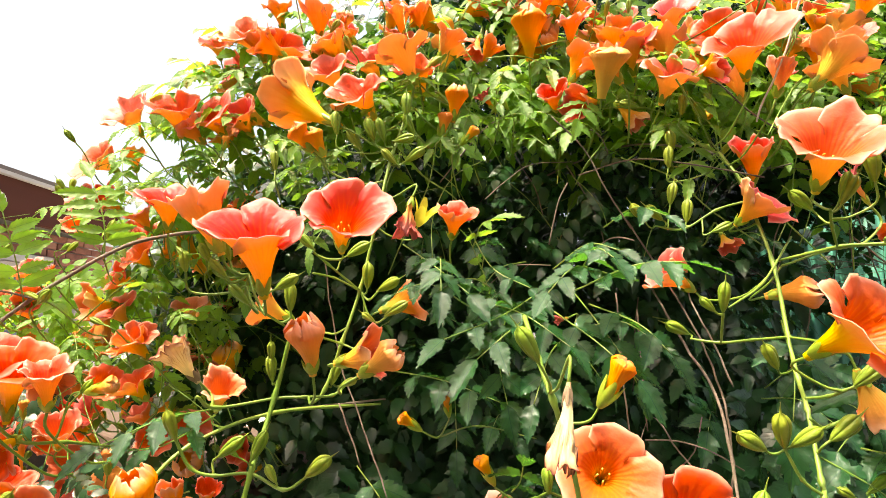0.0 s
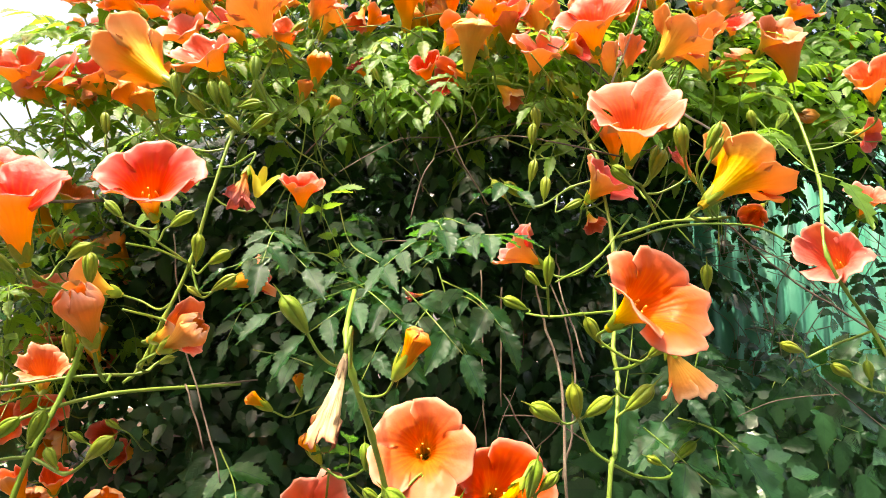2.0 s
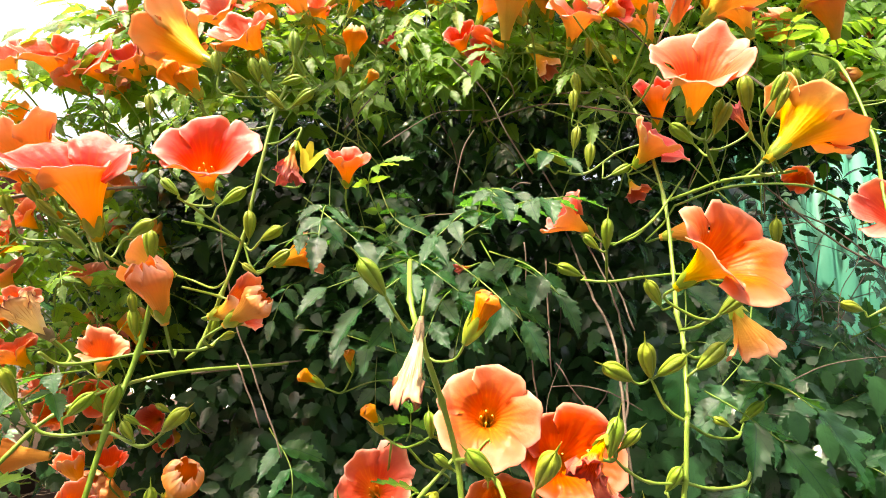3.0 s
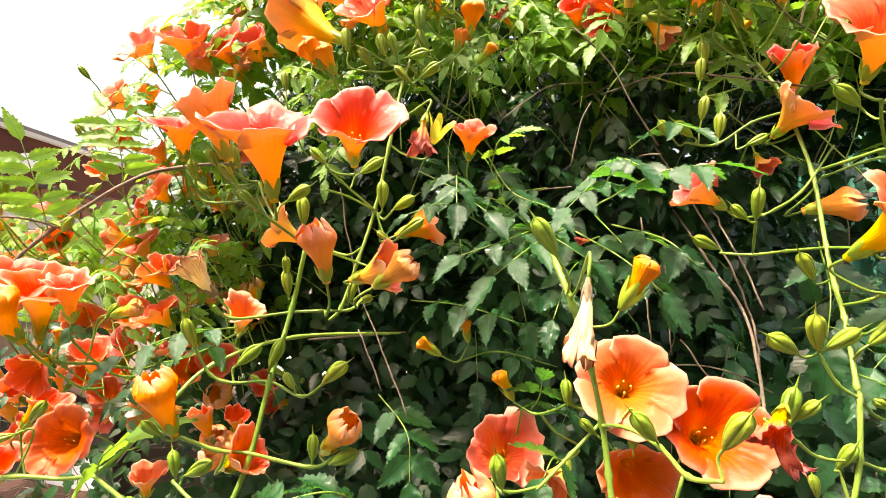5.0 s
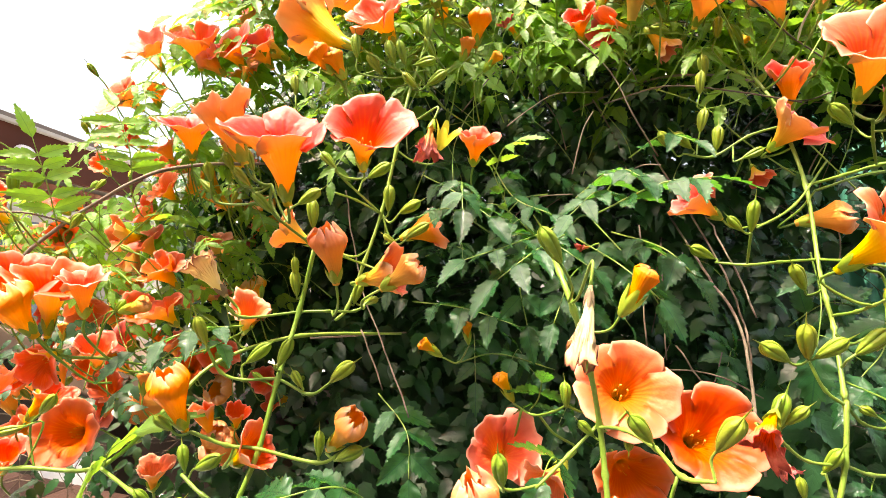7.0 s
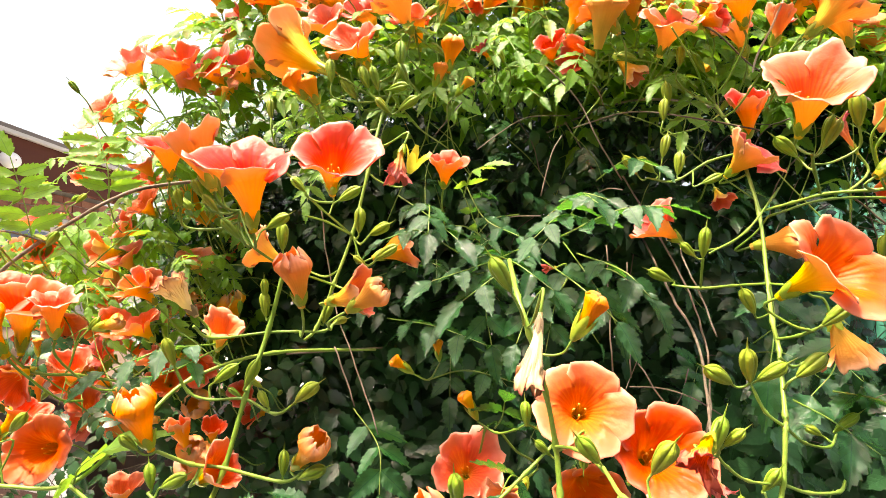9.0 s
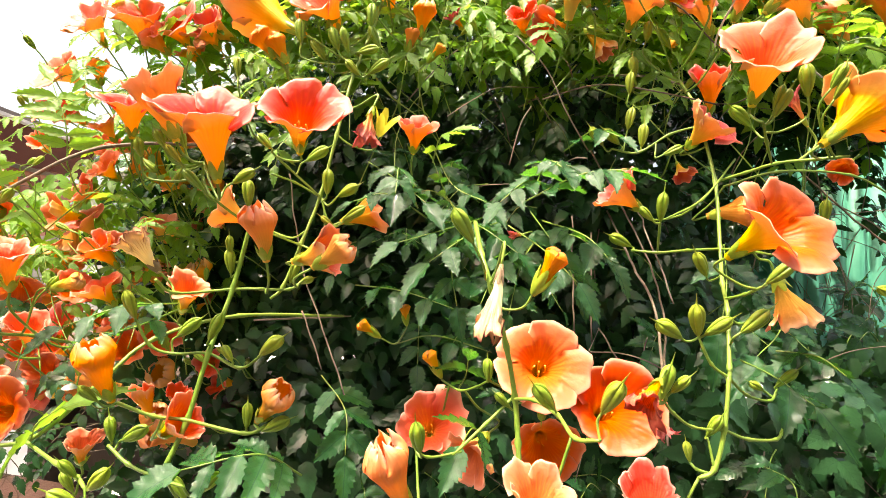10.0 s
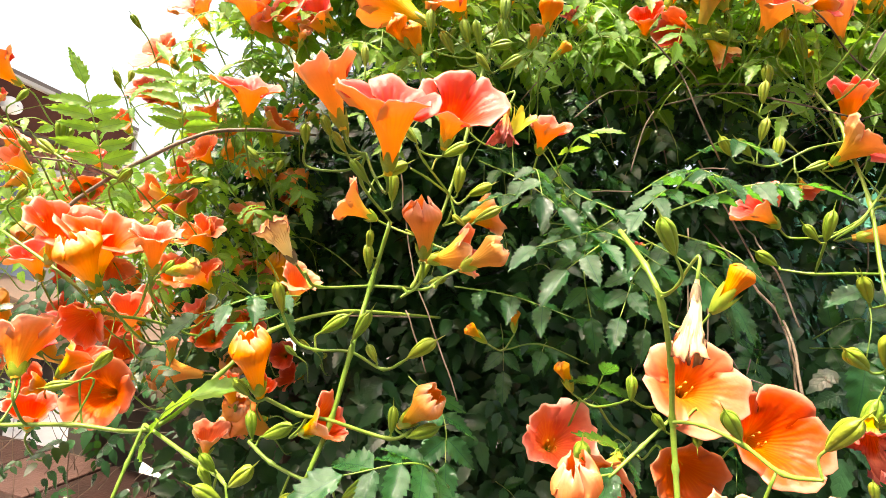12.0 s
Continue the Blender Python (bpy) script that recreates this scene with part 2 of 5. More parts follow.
ASPHALT = plain_material("dark worn asphalt", [(0.2, (0.04, 0.038, 0.035)), (0.9, (0.085, 0.08, 0.075))], 3, 0.9, 140, 0.004)
CONCRETE = plain_material("pale concrete", [(0.2, (0.52, 0.50, 0.46)), (0.6, (0.66, 0.64, 0.60)), (0.9, (0.76, 0.74, 0.70))], 1.4, 0.85, 60, 0.004)
BRICK = plain_material("red brown brick", [(0.15, (0.14, 0.05, 0.035)), (0.5, (0.27, 0.10, 0.065)), (0.9, (0.40, 0.19, 0.13))], 9, 0.82, 90, 0.002, random_part=0.7)
MORTAR = plain_material("grey mortar", [(0.2, (0.20, 0.18, 0.16)), (0.9, (0.34, 0.32, 0.29))], 20, 0.9, 120, 0.002)
SOFFIT = plain_material("brown soffit paint", [(0.2, (0.065, 0.019, 0.011)), (0.9, (0.11, 0.034, 0.020))], 3, 0.6, 40, 0.001, stretch=(1, 0.1, 1), shine=0.15)
TRIM = plain_material("grey eave trim", [(0.2, (0.40, 0.37, 0.34)), (0.9, (0.55, 0.52, 0.48))], 4, 0.5)
ROOF = plain_material("dark roof tile", [(0.2, (0.10, 0.08, 0.07)), (0.9, (0.20, 0.16, 0.14))], 4, 0.7)
REAR = plain_material("grey sky blocker", [(0.2, (0.16, 0.15, 0.14)), (0.9, (0.26, 0.25, 0.23))], 2, 0.85, 60, 0.003)
TAN = plain_material("tan plaster", [(0.2, (0.045, 0.026, 0.016)), (0.9, (0.085, 0.050, 0.030))], 5, 0.8, 70, 0.002)
# shade under the ledge put into the colour; its supports share it
UNDER_SHADE = plain_material("dark under-ledge shade", [(0.2, (0.025, 0.018, 0.014)), (0.9, (0.06, 0.04, 0.03))], 5, 0.8, 70, 0.002)
COPING = plain_material("glazed brown tile", [(0.15, (0.012, 0.008, 0.007)), (0.5, (0.028, 0.014, 0.012)), (0.9, (0.075, 0.042, 0.036))], 12, 0.42, 80, 0.003, random_part=0.5, shine=0.18)
OPAL = plain_material("white lamp glass", [(0.2, (0.75, 0.74, 0.72)), (0.9, (0.85, 0.84, 0.82))], 5, 0.3)
GLASS_DARK = plain_material("blue grey window pane", [(0.2, (0.10, 0.13, 0.17)), (0.9, (0.17, 0.21, 0.26))], 1.5, 0.18)

# ---- shapes ----
def mesh_of(name, verts, faces, mats, uvs=None, index=None, smooth=True):
    me = bpy.data.meshes.new(name)
    me.from_pydata([tuple(v) for v in verts], [], [tuple(f) for f in faces])
    for m in mats:
        me.materials.append(m)
    if uvs is not None:
        layer = me.uv_layers.new(name="UVMap")
        flat = np.asarray(uvs, dtype=np.float32)
        loops = np.zeros(len(me.loops), dtype=np.int32)
        me.loops.foreach_get("vertex_index", loops)
        layer.data.foreach_set("uv", flat[loops].ravel())
    if index is not None:
        me.polygons.foreach_set("material_index", np.asarray(index, dtype=np.int32))
    me.polygons.foreach_set("use_smooth", [smooth] * len(me.polygons))
    me.update()
    return me


def under(name, me, parent, label="", local=None):
    """A mesh as a part; its vertices are given in world space unless local says where it sits on its parent."""
    ob = new(name, me)
    ob.parent = parent
    if local is None:
        ob.matrix_parent_inverse = parent.matrix_basis.inverted()
    else:
        ob.matrix_basis = local
    return tagged(ob, label)


def smooth_path(points, steps=6):
    """Catmull-Rom through the points."""
    p = [Vector(q) for q in points]
    p = [p[0] * 2 - p[1]] + p + [p[-1] * 2 - p[-2]]
    out = []
    for i in range(1, len(p) - 2):
        for k in range(steps):
            t = k / steps
            out.append(0.5 * ((2 * p[i]) + (p[i + 1] - p[i - 1]) * t + (2 * p[i - 1] - 5 * p[i] + 4 * p[i + 1] - p[i + 2]) * t * t + (3 * p[i] - p[i - 1] - 3 * p[i + 1] + p[i + 2]) * t ** 3))
    out.append(p[-2])
    return out


def tube(path, radii, sides=7):
    """Vertices and faces of a closed round tube along a path."""
    verts, faces = [], []
    ref = Vector((0.31, 0.52, 0.79))
    for i, q in enumerate(path):
        d = (path[min(i + 1, len(path) - 1)] - path[max(i - 1, 0)]).normalized()
        a = d.cross(ref).normalized()
        b = d.cross(a)
        for k in range(sides):
            w = 2 * math.pi * k / sides
            verts.append(q + (a * math.cos(w) + b * math.sin(w)) * radii[i])
    n = len(path)
    for i in range(n - 1):
        for k in range(sides):
            k2 = (k + 1) % sides
            faces.append((i * sides + k, i * sides + k2, (i + 1) * sides + k2, (i + 1) * sides + k))
    faces.append(tuple(range(sides))[::-1])
    faces.append(tuple((n - 1) * sides + k for k in range(sides)))
    return verts, faces


def frame_on(axis, roll):
    """A rotation whose z points along axis, rolled about it."""
    return axis.to_track_quat("Z", "Y").to_matrix().to_4x4() @ Matrix.Rotation(roll, 4, "Z")


def box_mesh(name, size, mat, bevel=0.0):
    bm = bmesh.new()
    bmesh.ops.create_cube(bm, size=1.0)
    bmesh.ops.scale(bm, vec=size, verts=bm.verts)
    if bevel:
        bmesh.ops.bevel(bm, geom=bm.edges[:], offset=bevel, segments=2, affect="EDGES", profile=0.6)
    me = bpy.data.meshes.new(name)
    bm.to_mesh(me)
    bm.free()
    me.materials.append(mat)
    return me


# trumpet corolla: tube, throat and five rounded lobes, an outer and an inner skin
def corolla_mesh(name, seed, start, end, ruffle, mats, lobe=0.026, crumple=0.0, funnel=0.0105, wild=1.0, per_lobe=10):
    rng = random.Random(seed)
    tube_rows, lobe_rows = 8, 9
    rows = tube_rows + lobe_rows
    ph0 = rng.uniform(0, 6.28)
    verts, uvs, faces, index = [], [], [], []
    for k in range(5):
        bend, grow, phase = wild * rng.uniform(-0.5, 0.4), 1 + wild * rng.uniform(-0.15, 0.12), rng.uniform(0, 6.28)
        dent = wild * rng.uniform(0.0, 0.07)
        lap = 0.0024
        grid = {}
        for skin in (0, 1):
            thick = 0.0005 * skin
            for c in range(per_lobe + 1):
                p = 2 * c / per_lobe - 1
                reach = (0.50 + 0.50 * math.sqrt(max(0.0, 1 - abs(p) ** 2.8)) - dent * math.exp(-(p * 4) ** 2)) * grow
                rr, zz = 0.0, 0.0
                for r in range(rows + 1):
                    if r <= tube_rows:
                        t = r / tube_rows
                        rr = 0.0032 + 0.0045 * t + funnel * t ** 2.4
                        zz = 0.046 * t
                        v, lt = 0.55 * t, 0.0
                    else:
                        lt = (r - tube_rows) / lobe_rows
                        step = lobe * reach / lobe_rows
                        ang = radians(start + (end - start) * lt ** 0.85) + bend * lt
                        rr += math.sin(ang) * step
                        zz += math.cos(ang) * step
                        v = 0.55 + 0.45 * lt
                    th = 2 * math.pi * (k + 0.5 * p * (1 + 0.26 * lt)) / 5
                    wave = ruffle * lt * lt * (math.sin(p * 4.2 + phase) + 0.6 * math.sin(p * 8.1 + phase * 2)) - 0.14 * lobe * p * p * lt + lap * p * min(1.0, lt * 3)
                    squash = 1 + crumple * math.sin(3 * th + ph0) * v
                    rad = max(0.0006, rr - thick) * squash
                    x, y, z = math.cos(th) * rad, math.sin(th) * rad, zz + wave + thick * (1 if lt else 0)
                    if lt:
                        z += 0.0016 * wild * lt * noise.noise(Vector((x * 120, y * 120, seed * 3.1 + k)))
                        rim = 0.0012 * wild * lt * lt * math.sin(9 * p + 3 * phase)
                        x, y = x + rim * math.cos(th), y + rim * math.sin(th)
                    if crumple:
                        nz = noise.noise(Vector((x * 190, y * 190, z * 110 + seed)))
                        x, y = x * (1 + crumple * 1.3 * nz), y * (1 + crumple * 1.3 * nz)
                    y -= 0.16 * max(0.0, z - 0.02)
                    grid[skin, c, r] = len(verts)
                    verts.append((x, y, z))
                    uvs.append(((k + 0.5 + 0.5 * p) / 5, v))
        for skin in (0, 1):
            for c in range(per_lobe):
                for r in range(rows):
                    q = (grid[skin, c, r], grid[skin, c + 1, r], grid[skin, c + 1, r + 1], grid[skin, c, r + 1])
                    faces.append(q if skin == 0 else q[::-1])
                    index.append(skin)
        for c in range(per_lobe):
            faces.append((grid[0, c, rows], grid[0, c + 1, rows], grid[1, c + 1, rows], grid[1, c, rows]))
            index.append(1)
        for c in (0, per_lobe):
            for r in range(tube_rows, rows):
                faces.append((grid[0, c, r], grid[0, c, r + 1], grid[1, c, r + 1], grid[1, c, r]))
                index.append(1)
    return mesh_of(name, verts, faces, mats, uvs, index)


def calyx_mesh(name, seed, mat, length=0.024, radius=0.0082, flare=0.25, cols=25, rows=9):
    """Five-ribbed cup that splits into pointed teeth."""
    rng = random.Random(seed)
    verts, faces = [], []
    for c in range(cols):
        th = 2 * math.pi * c / cols
        p = abs(((c * 5 / cols) % 1.0) * 2 - 1)
        for r in range(rows + 1):
            t = r / rows
            full = 0.5 + 0.5 * (1 - p) ** 0.9
            tt = t * full
            rad = radius * (0.32 + 0.75 * math.sin(min(1.0, tt * 1.5) * math.pi / 2)) * (1 + 0.14 * (1 - p))
            if tt > 0.5:
                rad += flare * radius * ((tt - 0.5) * 2) ** 1.5
            verts.append((math.cos(th) * rad, math.sin(th) * rad - 0.03 * length * t, length * tt))
    per = rows + 1
    for c in range(cols):
        c2 = (c + 1) % cols
        for r in range(rows):
            faces.append((c * per + r, c2 * per + r, c2 * per + r + 1, c * per + r + 1))
    faces.append(tuple(c * per for c in range(cols))[::-1])
    return mesh_of(name, verts, faces, [mat])


def bud_mesh(name, seed, mat, cols=30, rows=16):
    """Closed bud of unit length with five ridges and a drawn-out point."""
    rng = random.Random(seed)
    verts, faces, uvs = [], [], []
    fat = rng.uniform(0.135, 0.185)
    side = rng.uniform(-0.09, 0.09)
    for r in range(rows + 1):
        t = r / rows
        body = (0.18 + 0.82 * math.sin(min(1.0, t / 0.52) * math.pi / 2) ** 0.8) * (1.0 if t < 0.52 else math.cos((t - 0.52) / 0.30 * math.pi / 2) if t < 0.74 else 0.0)
        beak = 0.40 * max(0.0, 1 - t) ** 0.8 if t > 0.45 else 0.0
        rad = max(fat * max(body, beak), 0.004)
        for c in range(cols):
            th = 2 * math.pi * c / cols
            seam = abs(math.cos(2.5 * th))
            rib = 0.92 + 0.10 * seam ** 2 - 0.07 * (1 - seam) ** 4 * (0.4 + t)
            bend = side * t * t
            verts.append((math.cos(th) * rad * rib + bend, math.sin(th) * rad * rib, t))
            uvs.append((c / cols, t))
    for r in range(rows):
        for c in range(cols):
            c2 = (c + 1) % cols
            faces.append((r * cols + c, r * cols + c2, (r + 1) * cols + c2, (r + 1) * cols + c))
    faces.append(tuple(range(cols))[::-1])
    faces.append(tuple(rows * cols + c for c in range(cols)))
    return mesh_of(name, verts, faces, [mat], uvs)


def stamen_mesh(name):
    """A bowed filament with its anther."""
    path = smooth_path([(0.001, 0, 0.012), (0.0060, 0, 0.026), (0.0045, 0, 0.038)], 4)
    return mesh_of(name, *tube(path, [0.0004] * (len(path) - 2) + [0.0009, 0.0008], 5), [STAMEN])


def leaflet_mesh(name, seed, mat, stations=8, broad=0.74):
    """Ovate leaflet of unit length: drawn-out tip, toothed rim, folded along the midrib and bowed."""
    rng = random.Random(seed)
    verts, uvs, faces = [], [], []
    fold, bow, twist = rng.uniform(0.10, 0.32), rng.uniform(0.10, 0.30), rng.uniform(-0.25, 0.25)
    cup = rng.uniform(-0.05, 0.1)
    for i in range(2 * stations + 1):
        t = i / (2 * stations)
        w = broad * t ** 0.6 * (1 - t) ** 1.15 if 0 < t < 1 else 0.003
        tooth = 1.14 if i % 2 else 0.92
        if t > 0.9:
            tooth = 1.0
        for s in (-1, -0.5, 0, 0.5, 1):
            e = abs(s)
            x = s * w * (tooth if e == 1 else 1.0)
            y = t + (0.06 if (e == 1 and i % 2) else 0.0)
            z = fold * abs(x) * (1 + cup) - bow * t * t + twist * x * t + 0.022 * math.sin(t * 25 + s * 2 + seed) * e + 0.010 * math.sin(t * 13 + 4 * s + 2 * seed) * (1 - t)
            verts.append((x, y, z))
            uvs.append((0.5 + s * 0.5 * min(1.0, w / 0.245 + 0.02), t))
    for i in range(2 * stations):
        for k in range(4):
            a = i * 5 + k
            faces.append((a, a + 1, a + 6, a + 5))
    return mesh_of(name, verts, faces, [mat], uvs)


OPEN = [corolla_mesh("corolla open", 11 + i, s, e, r, [PETAL_OUT, PETAL_IN], lb) for i, (s, e, r, lb) in enumerate([(28, 58, 0.0024, 0.027), (32, 66, 0.003, 0.027), (24, 74, 0.0028, 0.027), (34, 80, 0.0024, 0.026), (28, 52, 0.0036, 0.028), (36, 62, 0.0040, 0.027)])]
OPEN += [corolla_mesh("corolla ragged", 21 + i, s, e, r, [PETAL_OUT, PETAL_IN], lb, 0.05, 0.0100, 1.35) for i, (s, e, r, lb) in enumerate([(32, 62, 0.0042, 0.029), (28, 74, 0.0046, 0.028), (24, 52, 0.0042, 0.030)])]
HALF = [corolla_mesh("corolla half open", 31 + i, s, e, r, [PETAL_FOLD, PETAL_IN], lb, 0.06, 0.0085) for i, (s, e, r, lb) in enumerate([(10, 46, 0.003, 0.024), (4, 74, 0.003, 0.022), (16, 36, 0.0035, 0.024)])]
CLOSED = [corolla_mesh("corolla folded", 41 + i, s, e, r, [PETAL_FOLD, PETAL_FOLD], lb, 0.06, 0.0082, 0.8) for i, (s, e, r, lb) in enumerate([(16, -58, 0.0036, 0.017), (8, -84, 0.0040, 0.017), (-24, -132, 0.0030, 0.021), (2, -66, 0.0042, 0.016)])]
DRY = [corolla_mesh("corolla dry", 51 + i, 2, 22, 0.003, [PETAL_DRY, PETAL_DRY], 0.022, 0.24, 0.006) for i in range(2)]
WILT = [corolla_mesh("corolla wilted", 61 + i, -6, 50, 0.004, [PETAL_WILT, PETAL_WILT], 0.024, 0.34, 0.006) for i in range(2)]
CALYX_BROWN = calyx_mesh("dry calyx", 79, CALYX_DRY, 0.022, 0.0050, 0.1)
CALYXES = [calyx_mesh("calyx", 71 + i, CALYX, 0.022, 0.0064, fl) for i, fl in enumerate((0.12, 0.28, 0.45))]
STAR = calyx_mesh("open calyx", 77, CALYX_PALE, 0.030, 0.0075, 1.1)
BUDS = [bud_mesh("bud", 81 + i, BUD_GREEN) for i in range(4)]
STAMEN_SHAPE = stamen_mesh("stamen")
LEAFLETS = {"adult": [leaflet_mesh("leaflet", 101 + i, LEAF_ADULT, 9, 0.74) for i in range(6)], "young": [leaflet_mesh("leaflet", 111 + i, LEAF_YOUNG, 8, 0.56) for i in range(5)]}

# ---- builders of the vine ----
NODES = []
chance = random.Random(5)
LOOK = {
    "open": ("wide-open orange trumpet flower with coral lobes and yellow tube", OPEN),
    "half": ("half-open orange trumpet flower on the vine", HALF),
    "closed": ("orange trumpet flower with its lobes still folded shut", CLOSED),
    "dry": ("dried cream and brown trumpet flower hanging shrivelled", DRY),
    "wilted": ("wilted crumpled red-orange trumpet flower on the vine", WILT),
}


def stem(radius2, kind, *points):
    mat = {"green": STEM_GREEN, "brown": STEM_BROWN, "pale": STEM_PALE}[kind]
    label = {"green": "slender green flowering stem of the trumpet vine", "brown": "brown woody runner of the trumpet vine", "pale": "bleached dry twig among the vine leaves"}[kind]
    path = smooth_path(points, 7)
    if kind != "green":
        path = [q + 0.003 * Vector((noise.noise(q * 30), noise.noise(q * 30 + Vector((7, 0, 0))), 0)) for q in path]
    n = len(path)
    radii = []
    for i in range(n):
        swell = 1.45 if (i % 7 == 0 and 0 < i < n - 1 and kind == "green") else 1.0
        radii.append(radius2 * 0.56 * swell * (1.0 if i < n - 2 else 0.8) * (1 + 0.1 * noise.noise(path[i] * 60)))
    ob = new("vine_stem", mesh_of("vine stem", *tube(path, radii, 8), [mat]))
    tagged(ob, label, "stem", "stems of the vine")
    if kind == "green":
        NODES.extend(path)
    return ob


def stalk_path(base, axis, reach):
    """From the foot of a flower back along its axis to the nearest stem, or into the leaves."""
    near = min(NODES, key=lambda q: (q - base).length_squared)
    if (near - base).length < reach:
        end = near
    else:
        end = base + Vector((chance.uniform(-0.02, 0.02), 0.06, -0.035)) - axis * 0.03
    d = (end - base).length
    return smooth_path([base + axis * 0.002, base - axis * min(0.4 * d, 0.02), (base - axis * min(0.4 * d, 0.02)) * 0.4 + end * 0.6 + Vector((0, 0, -0.1 * d)), end], 4)


def flower(foot, mouth, width, kind):
    foot, mouth = Vector(foot), Vector(mouth)
    axis = (mouth - foot).normalized()
    length = (mouth - foot).length
    pick = None
    if kind[-1].isdigit():
        kind, pick = kind[:-1], int(kind[-1])
    label, shapes = LOOK[kind]
    shape = chance.choice(shapes) if pick is None else shapes[pick]
    natural = 1.88 * max(math.hypot(v.co.x, v.co.y + 0.006) for v in shape.vertices)
    tall = max(v.co.z for v in shape.vertices) - (0.006 if kind == "open" else 0.0)
    wide = width * ((1.14 if mouth.y > 0.6 else 1.08) if kind == "open" else 1.0) / natural
    high = max(length / tall, 0.72 * wide)
    foot = mouth - axis * tall * high
    m = Matrix.Translation(foot) @ frame_on(axis, chance.uniform(0, 6.28)) @ Matrix.Diagonal((wide, wide, high, 1))
    root = new("trumpet_flower")
    root.empty_display_size = 0.01
    root.matrix_basis = m
    tagged(root, label, "flower", "trumpet flowers on the vine")
    one = Matrix.Identity(4)
    under("corolla", shape, root, "", one)
    cs = 1.0 / max(wide, 0.01)
    under("calyx", CALYX_BROWN if kind == "dry" else CALYXES[chance.randrange(3)], root, "dry brown calyx" if kind == "dry" else "pale green ribbed calyx", Matrix.Diagonal((min(cs, 1.25), min(cs, 1.25), 1, 1)))
    if kind == "open":
        for k in range(4):
            under("stamen", STAMEN_SHAPE, root, "", Matrix.Translation((0, -0.0025, 0)) @ Matrix.Rotation(k * 1.45 + 0.3, 4, "Z"))
    path = stalk_path(foot, axis, 0.09)
    under("pedicel", mesh_of("pedicel", *tube(path, [0.0013] * len(path), 6), [STEM_GREEN]), root)
    return root


def bud(foot, tip, kind):
    foot, tip = Vector(foot), Vector(tip)
    axis = (tip - foot).normalized()
    length = max((tip - foot).length, 0.020)
    if kind == "bud":
        length = min(1.2 * length, 0.042)
        root = new("flower_bud", chance.choice(BUDS))
        root.matrix_basis = Matrix.Translation(foot) @ frame_on(axis, chance.uniform(0, 6.28)) @ Matrix.Diagonal((max(length, 0.027), max(length, 0.027), length, 1))
        tagged(root, "closed green pointed flower bud on a thin stalk", "flower bud", "closed buds on the vine")
    elif kind == "star":
        root = new("empty_calyx", STAR)
        root.matrix_basis = Matrix.Translation(foot) @ frame_on(axis, chance.uniform(0, 6.28)) @ Matrix.Scale(1.15, 4)
        tagged(root, "bright yellow pointed calyx whose petals have dropped", "calyx")
    else:
        root = new("opening_bud")
        root.matrix_basis = Matrix.Translation(foot) @ frame_on(axis, chance.uniform(0, 6.28))
        tagged(root, "opening bud with orange petals pushing from a green calyx", "flower bud", "opening buds on the vine")
        s = length / 0.046
        under("corolla", CLOSED[2], root, "folded orange petals", Matrix.Diagonal((s * 0.62, s * 0.62, s * 0.75, 1)))
        under("calyx", CALYXES[0], root, "", Matrix.Diagonal((s * 0.95, s * 0.95, s * 1.15, 1)))
    path = stalk_path(foot, axis, 0.08)
    under("pedicel", mesh_of("pedicel", *tube(path, [0.0011] * len(path), 6), [STEM_GREEN]), root)
    return root


def compound_leaf(foot, middle, tip, size, pairs, kind, face=(-0.40, 0.9)):
    """A pinnate leaf: a curved midstalk with opposite toothed leaflets and one at the end."""
    foot = Vector(foot)
    path = [q - foot for q in smooth_path([foot, middle, tip], 8)]
    mat = STEM_GREEN
    rad = [0.0011 * (1 - 0.5 * i / len(path)) for i in range(len(path))]
    root = new("compound_leaf", mesh_of("midstalk", *tube(path, rad, 5), [mat]))
    root.matrix_basis = Matrix.Translation(foot)
    label = "dark glossy toothed compound leaf of the trumpet vine" if kind == "adult" else "bright young green compound leaf with toothed leaflets"
    tagged(root, label, "leaf", "compound leaves of the vine")
    up = Vector((chance.uniform(-0.25, 0.25), *face))
    n = len(path)
    spots = [(int((n - 1) * (0.3 + 0.62 * k / max(1, pairs - 0.4))), s) for k in range(pairs) for s in (-1, 1)] + [(n - 1, 0)]
    for i, s in spots:
        i = min(i, n - 1)
        d = (path[min(i + 1, n - 1)] - path[max(i - 1, 0)]).normalized()
        nrm = (up - d * up.dot(d)).normalized()
        side = d.cross(nrm)
        way = (side * s * 0.85 + d * (0.5 if s else 1.0) + Vector((0, 0, -0.28))).normalized()
        nrm = (nrm + Vector((chance.uniform(-0.3, 0.3), chance.uniform(-0.3, 0.3), chance.uniform(-0.2, 0.2)))).normalized()
        nrm = (nrm - way * nrm.dot(way)).normalized()
        x = way.cross(nrm)
        big = size * chance.uniform(0.85, 1.12) * (1.1 if not s else 1.0)
        rot = Matrix((x, way, nrm)).transposed().to_4x4()
        under("leaflet", chance.choice(LEAFLETS[kind]), root, "", Matrix.Translation(path[i]) @ rot @ Matrix.Diagonal((big, big, big, 1)))
    return root


